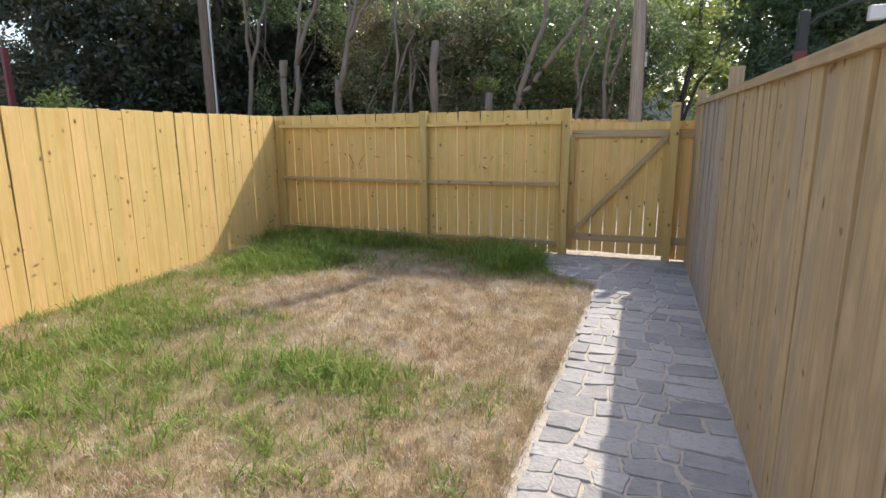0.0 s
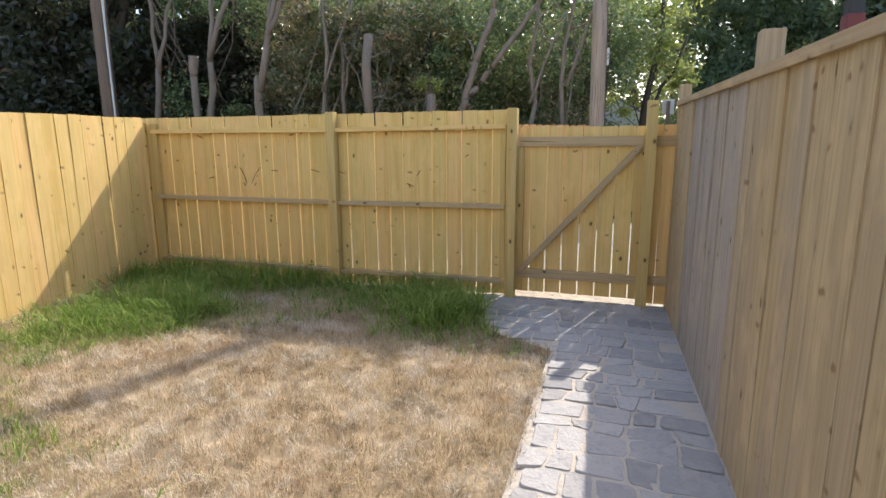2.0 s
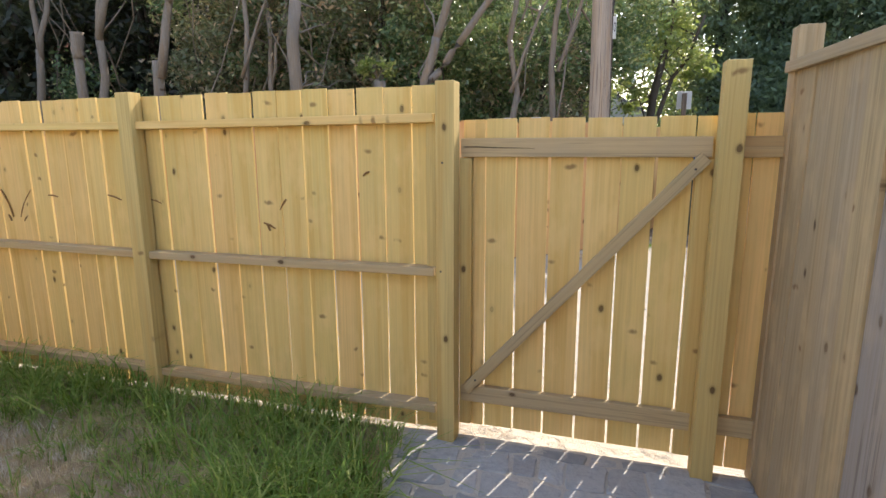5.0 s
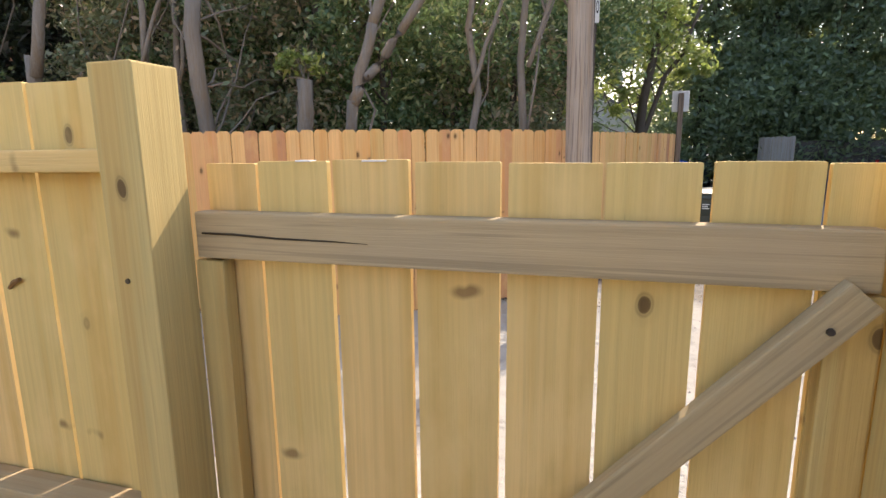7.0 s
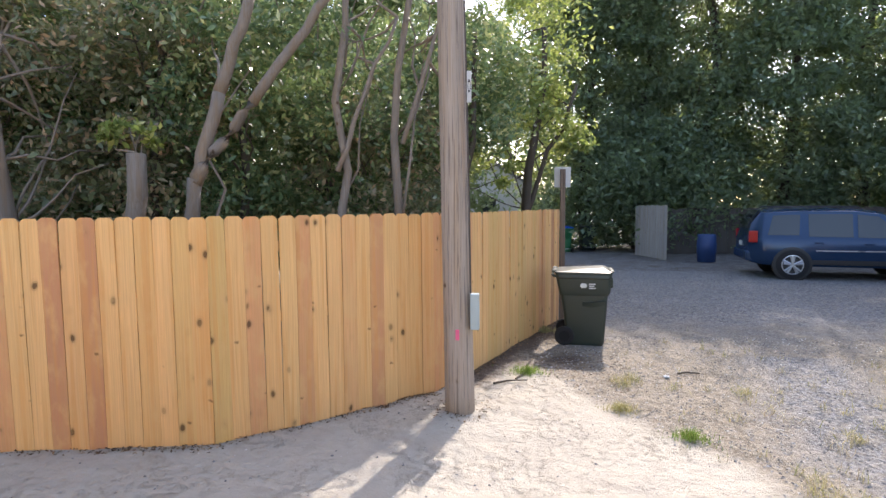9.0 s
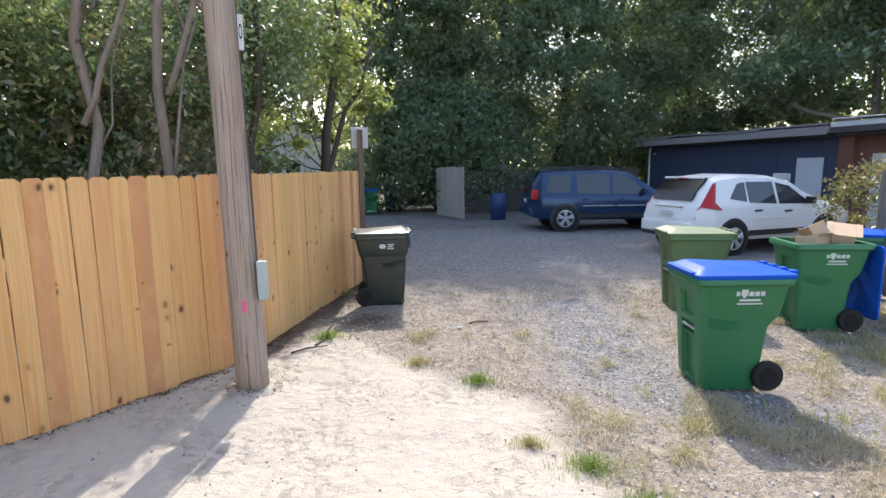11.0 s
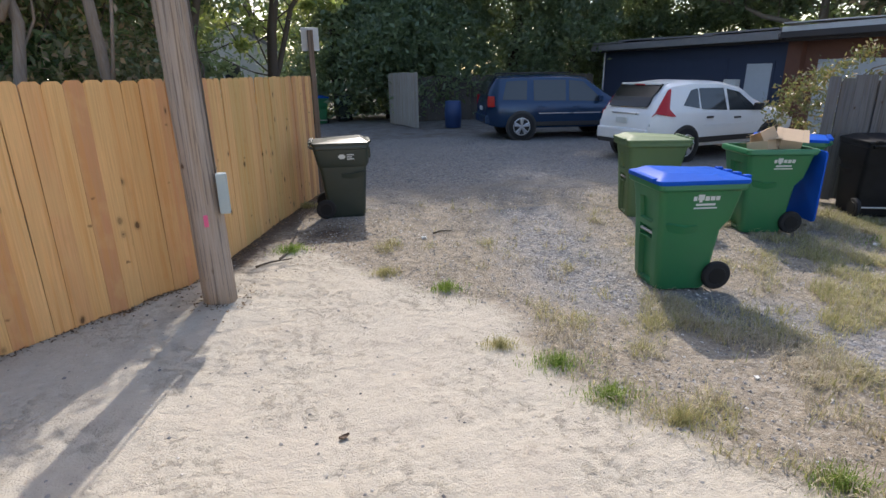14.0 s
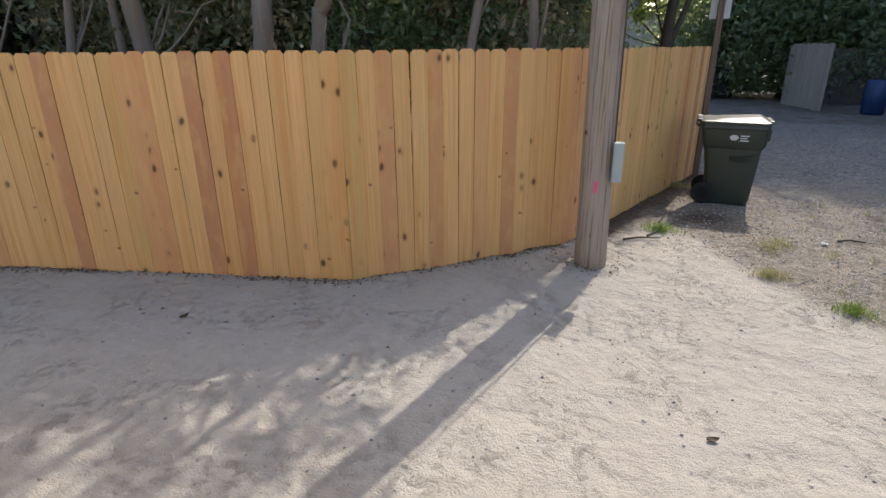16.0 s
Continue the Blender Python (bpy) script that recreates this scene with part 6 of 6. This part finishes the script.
grey_fence = board_fence("board_fence", (7.95, 12.95), (11.3, 8.6), 0.0, 1.76, GREYWOOD, "weathered grey board fence beside the bins", seed=50, tilt=0.8, dz=0.03, gap=0.004)
board_fence("", (7.98, 12.97), (11.33, 8.62), 0.0, 1.70, GREYWOOD, "", seed=55, dz=0.02, gap=0.002, into=grey_fence)
old_gate = board_fence("fence_gate", (5.2, 28.2), (5.6, 25.7), 0.02, 1.88, PALEGREY, "old grey wooden gate standing open on the alley", seed=51, dz=0.02)
old_gate["category"] = "gate"
# the far fence's deep shade is painted into its board colour
far_fence = board_fence("board_fence", (5.6, 28.6), (14.6, 28.6), 0.0, 1.75, SHADEWOOD, "old fence behind the cars with shade darkened into its boards", seed=52, dz=0.02)

BLUEBARREL = plain("blue_barrel_plastic", (0.015, 0.05, 0.16), 0.45)
barrel = part("plastic_barrel", tube([(6.85, 25.6, z) for z in (0, 0.02, 0.3, 0.32, 0.62, 0.64, 0.9, 0.92)], [0.26, 0.28, 0.29, 0.30, 0.30, 0.29, 0.28, 0.26], 20), BLUEBARREL, smooth=True)
tagged(barrel, "dark blue plastic barrel beside the old gate", "barrel")

shrub = tree("shrub", (10.7, 14.1, 0), [((0, 0, -0.05), (-0.3, 0.3, 1.6), 0.05, 0.02), ((0, 0, 0), (0.6, -0.2, 1.7), 0.05, 0.02)], [(-0.6, 0.5, 1.2, 0.7, 0.7, 0.8), (0.2, 0, 1.9, 0.6, 0.6, 0.5), (1.0, -0.9, 2.0, 0.6, 0.6, 0.4)], 4600, 0.042, AUTUMN, BARK, "tall rusty yellow-green shrub behind the grey fence", "shrub", 300, 50, 14)

# what shows over the fences, such as a neighbour's post; and an unseen bounce wall
REDPAINT = plain("dark_red_paint", (0.16, 0.03, 0.03), 0.6)
patio = thing("patio_post", (0.95, 5.03, 0), "black post with a curved dark pipe beyond the fence", "post")
part("post", box((0.915, 4.99, 0), (0.985, 5.07, 2.41), 0.01), TRIM, patio)
part("red_band", box((0.91, 4.985, 1.9), (0.99, 5.075, 2.12), 0.008), REDPAINT, patio)
part("pipe", tube([(0.97, 5.0, 2.30), (1.04, 4.99, 2.36), (1.13, 4.98, 2.40), (1.22, 4.97, 2.43), (1.45, 4.95, 2.46)], [0.014] * 5, 8), TRIM, patio)
part("bracket", box((1.33, 4.93, 2.30), (1.43, 5.0, 2.40), 0.01), WHITE, patio)
red_post = thing("porch_post", (-14.2, 8.6, 0), "dark red porch post of a far house", "post")
part("post", box((-14.3, 8.5, 0), (-14.19, 8.62, 3.6), 0.01), REDPAINT, red_post)
house = thing("brick_house", (-21, 15, 0), "dark red brick house half hidden by evergreens", "house")
part("wall", box((-27, 15.2, 0), (-16.0, 20, 4.6)), BRICK, house)
SIDING = plain("pale_siding", (0.62, 0.60, 0.55), 0.7, vary=0.1)
# never in view: added to throw sunlight back onto the shaded fence faces
wall_house = tagged(part("wall_house", box((-7, -7.6, 0), (3, -7.3, 6.2)), SIDING), "unseen pale siding wall added behind the camera to bounce sunlight", "wall", kind="structure")
bush = tree("shrub", (-12.8, 8.9, 0), [((0, 0, 0), (0.2, 0, 1.6), 0.05, 0.02)], [(0, 0, 1.7, 0.9, 0.8, 0.8), (0.9, 0.3, 1.3, 0.7, 0.7, 0.6)], 2600, 0.07, YELLOW, BARK, "bright green shrub beyond the fence", "shrub", 310, 30, 6)

# a pale gabled house far behind the yellow tree
far_house = thing("house", (-0.3, 39.5, 0), "pale distant house with a grey gable roof", "house")
part("wall", box((-0.3 - 2.6, 39.0, 0), (-0.3 + 2.2, 45.0, 3.0)), SIDING, far_house)
bm = bmesh.new()
gable = [[bm.verts.new((-0.3 + dx, y, z)) for dx, z in ((-3.0, 2.9), (-0.2, 4.7), (2.6, 2.9), (2.6, 2.75), (-0.2, 4.5), (-3.0, 2.75))] for y in (38.7, 45.3)]
loft(bm, gable)
part("roof", bm, ROOF, far_house)
bm = bmesh.new()
front = [[bm.verts.new((-0.3 + dx, y, z)) for dx, z in ((-2.6, 3.0), (2.2, 3.0), (-0.2, 4.48))] for y in (39.0, 39.15)]
loft(bm, front)
part("gable", bm, SIDING, far_house)
win = part("window", box((-0.3 - 0.7, 38.955, 1.3), (-0.3 + 0.3, 38.996, 2.5), 0.01), WHITE, far_house)
part("pane", box((-0.3 - 0.6, 38.93, 1.4), (-0.3 + 0.2, 38.952, 2.4)), GLASS, win)

lay_stones()

# litter
PAPER = plain("white_paper", (0.75, 0.74, 0.71), 0.8, vary=0.15)
litter_rng = random.Random(9)
for x, y, size in ((3.2, 10.67, 0.05), (1.78, 13.05, 0.06), (5.3, 10.4, 0.04), (4.2, 9.3, 0.03), (6.9, 11.2, 0.06), (3.1, 9.5, 0.03)):
    bm = bmesh.new()
    grid = [[bm.verts.new((x + (i - 2) * size / 4, y + (j - 2) * size / 4, ground_height(x, y) + 0.013 + litter_rng.uniform(0, 0.35) * size)) for i in range(5)] for j in range(5)]
    for j in range(4):
        for i in range(4):
            bm.faces.new((grid[j][i], grid[j][i + 1], grid[j + 1][i + 1], grid[j + 1][i]))
    r = bmesh.ops.extrude_face_region(bm, geom=bm.faces[:])
    for v in [g for g in r["geom"] if isinstance(g, bmesh.types.BMVert)]:
        v.co.z -= 0.012
    tagged(part("paper_scrap", bm, PAPER), "small crumpled white paper scrap on the gravel", "litter", "paper scraps")
for x, y, turn, length in ((0.1, 12.9, 60, 0.6), (-0.15, 12.7, 20, 0.4), (1.95, 13.2, 5, 0.25), (0.25, 13.4, 75, 0.5)):
    d = Vector((math.cos(radians(turn)), math.sin(radians(turn)), 0))
    p = Vector((x, y, ground_height(x, y) + 0.012))
    tagged(part("stick", tube([p, p + d * length * 0.4 + Vector((0.01, 0.02, 0.01)), p + d * length], [0.012, 0.01, 0.006], 7), DARKBARK), "dead brown stick lying by the fence", "stick", "sticks")
DRYLEAF = plain("dry_brown_leaf", (0.10, 0.065, 0.04), 0.8, vary=0.4)
for x, y, turn in ((0.26, 9.78, 20), (-3.35, 10.05, 70)):
    bm = bmesh.new()
    rows = []
    for k in range(7):
        f = k / 6
        half = 0.019 * math.sin(math.pi * min(0.97, 0.08 + f * 0.9))
        rows.append([bm.verts.new(((f - 0.5) * 0.07, half * c, 0.003 + 0.009 * c * c + 0.008 * (2 * f - 1) ** 2)) for c in (-1, -0.5, 0, 0.5, 1)])
    for p, q in zip(rows, rows[1:]):
        for k in range(4):
            bm.faces.new((p[k], p[k + 1], q[k + 1], q[k]))
    r = bmesh.ops.extrude_face_region(bm, geom=bm.faces[:])
    for v in [g for g in r["geom"] if isinstance(g, bmesh.types.BMVert)]:
        v.co.z += 0.003
    leaf = part("dead_leaf", bm, DRYLEAF)
    leaf.matrix_basis = pose(x, y, ground_height(x, y) + 0.002, 0, 0, turn)
    tagged(leaf, "curled dead brown leaf lying on the sand", "leaf", "dead leaves")
for x, w in ((-0.80, 0.03), (-0.66, 0.045)):
    tagged(part("paper_slip", box((x - w / 2, 6.974, 1.6655), (x + w / 2, 6.998, 1.6685)), PAPER), "white paper slip on the gate's top edge", "litter", "paper slips")
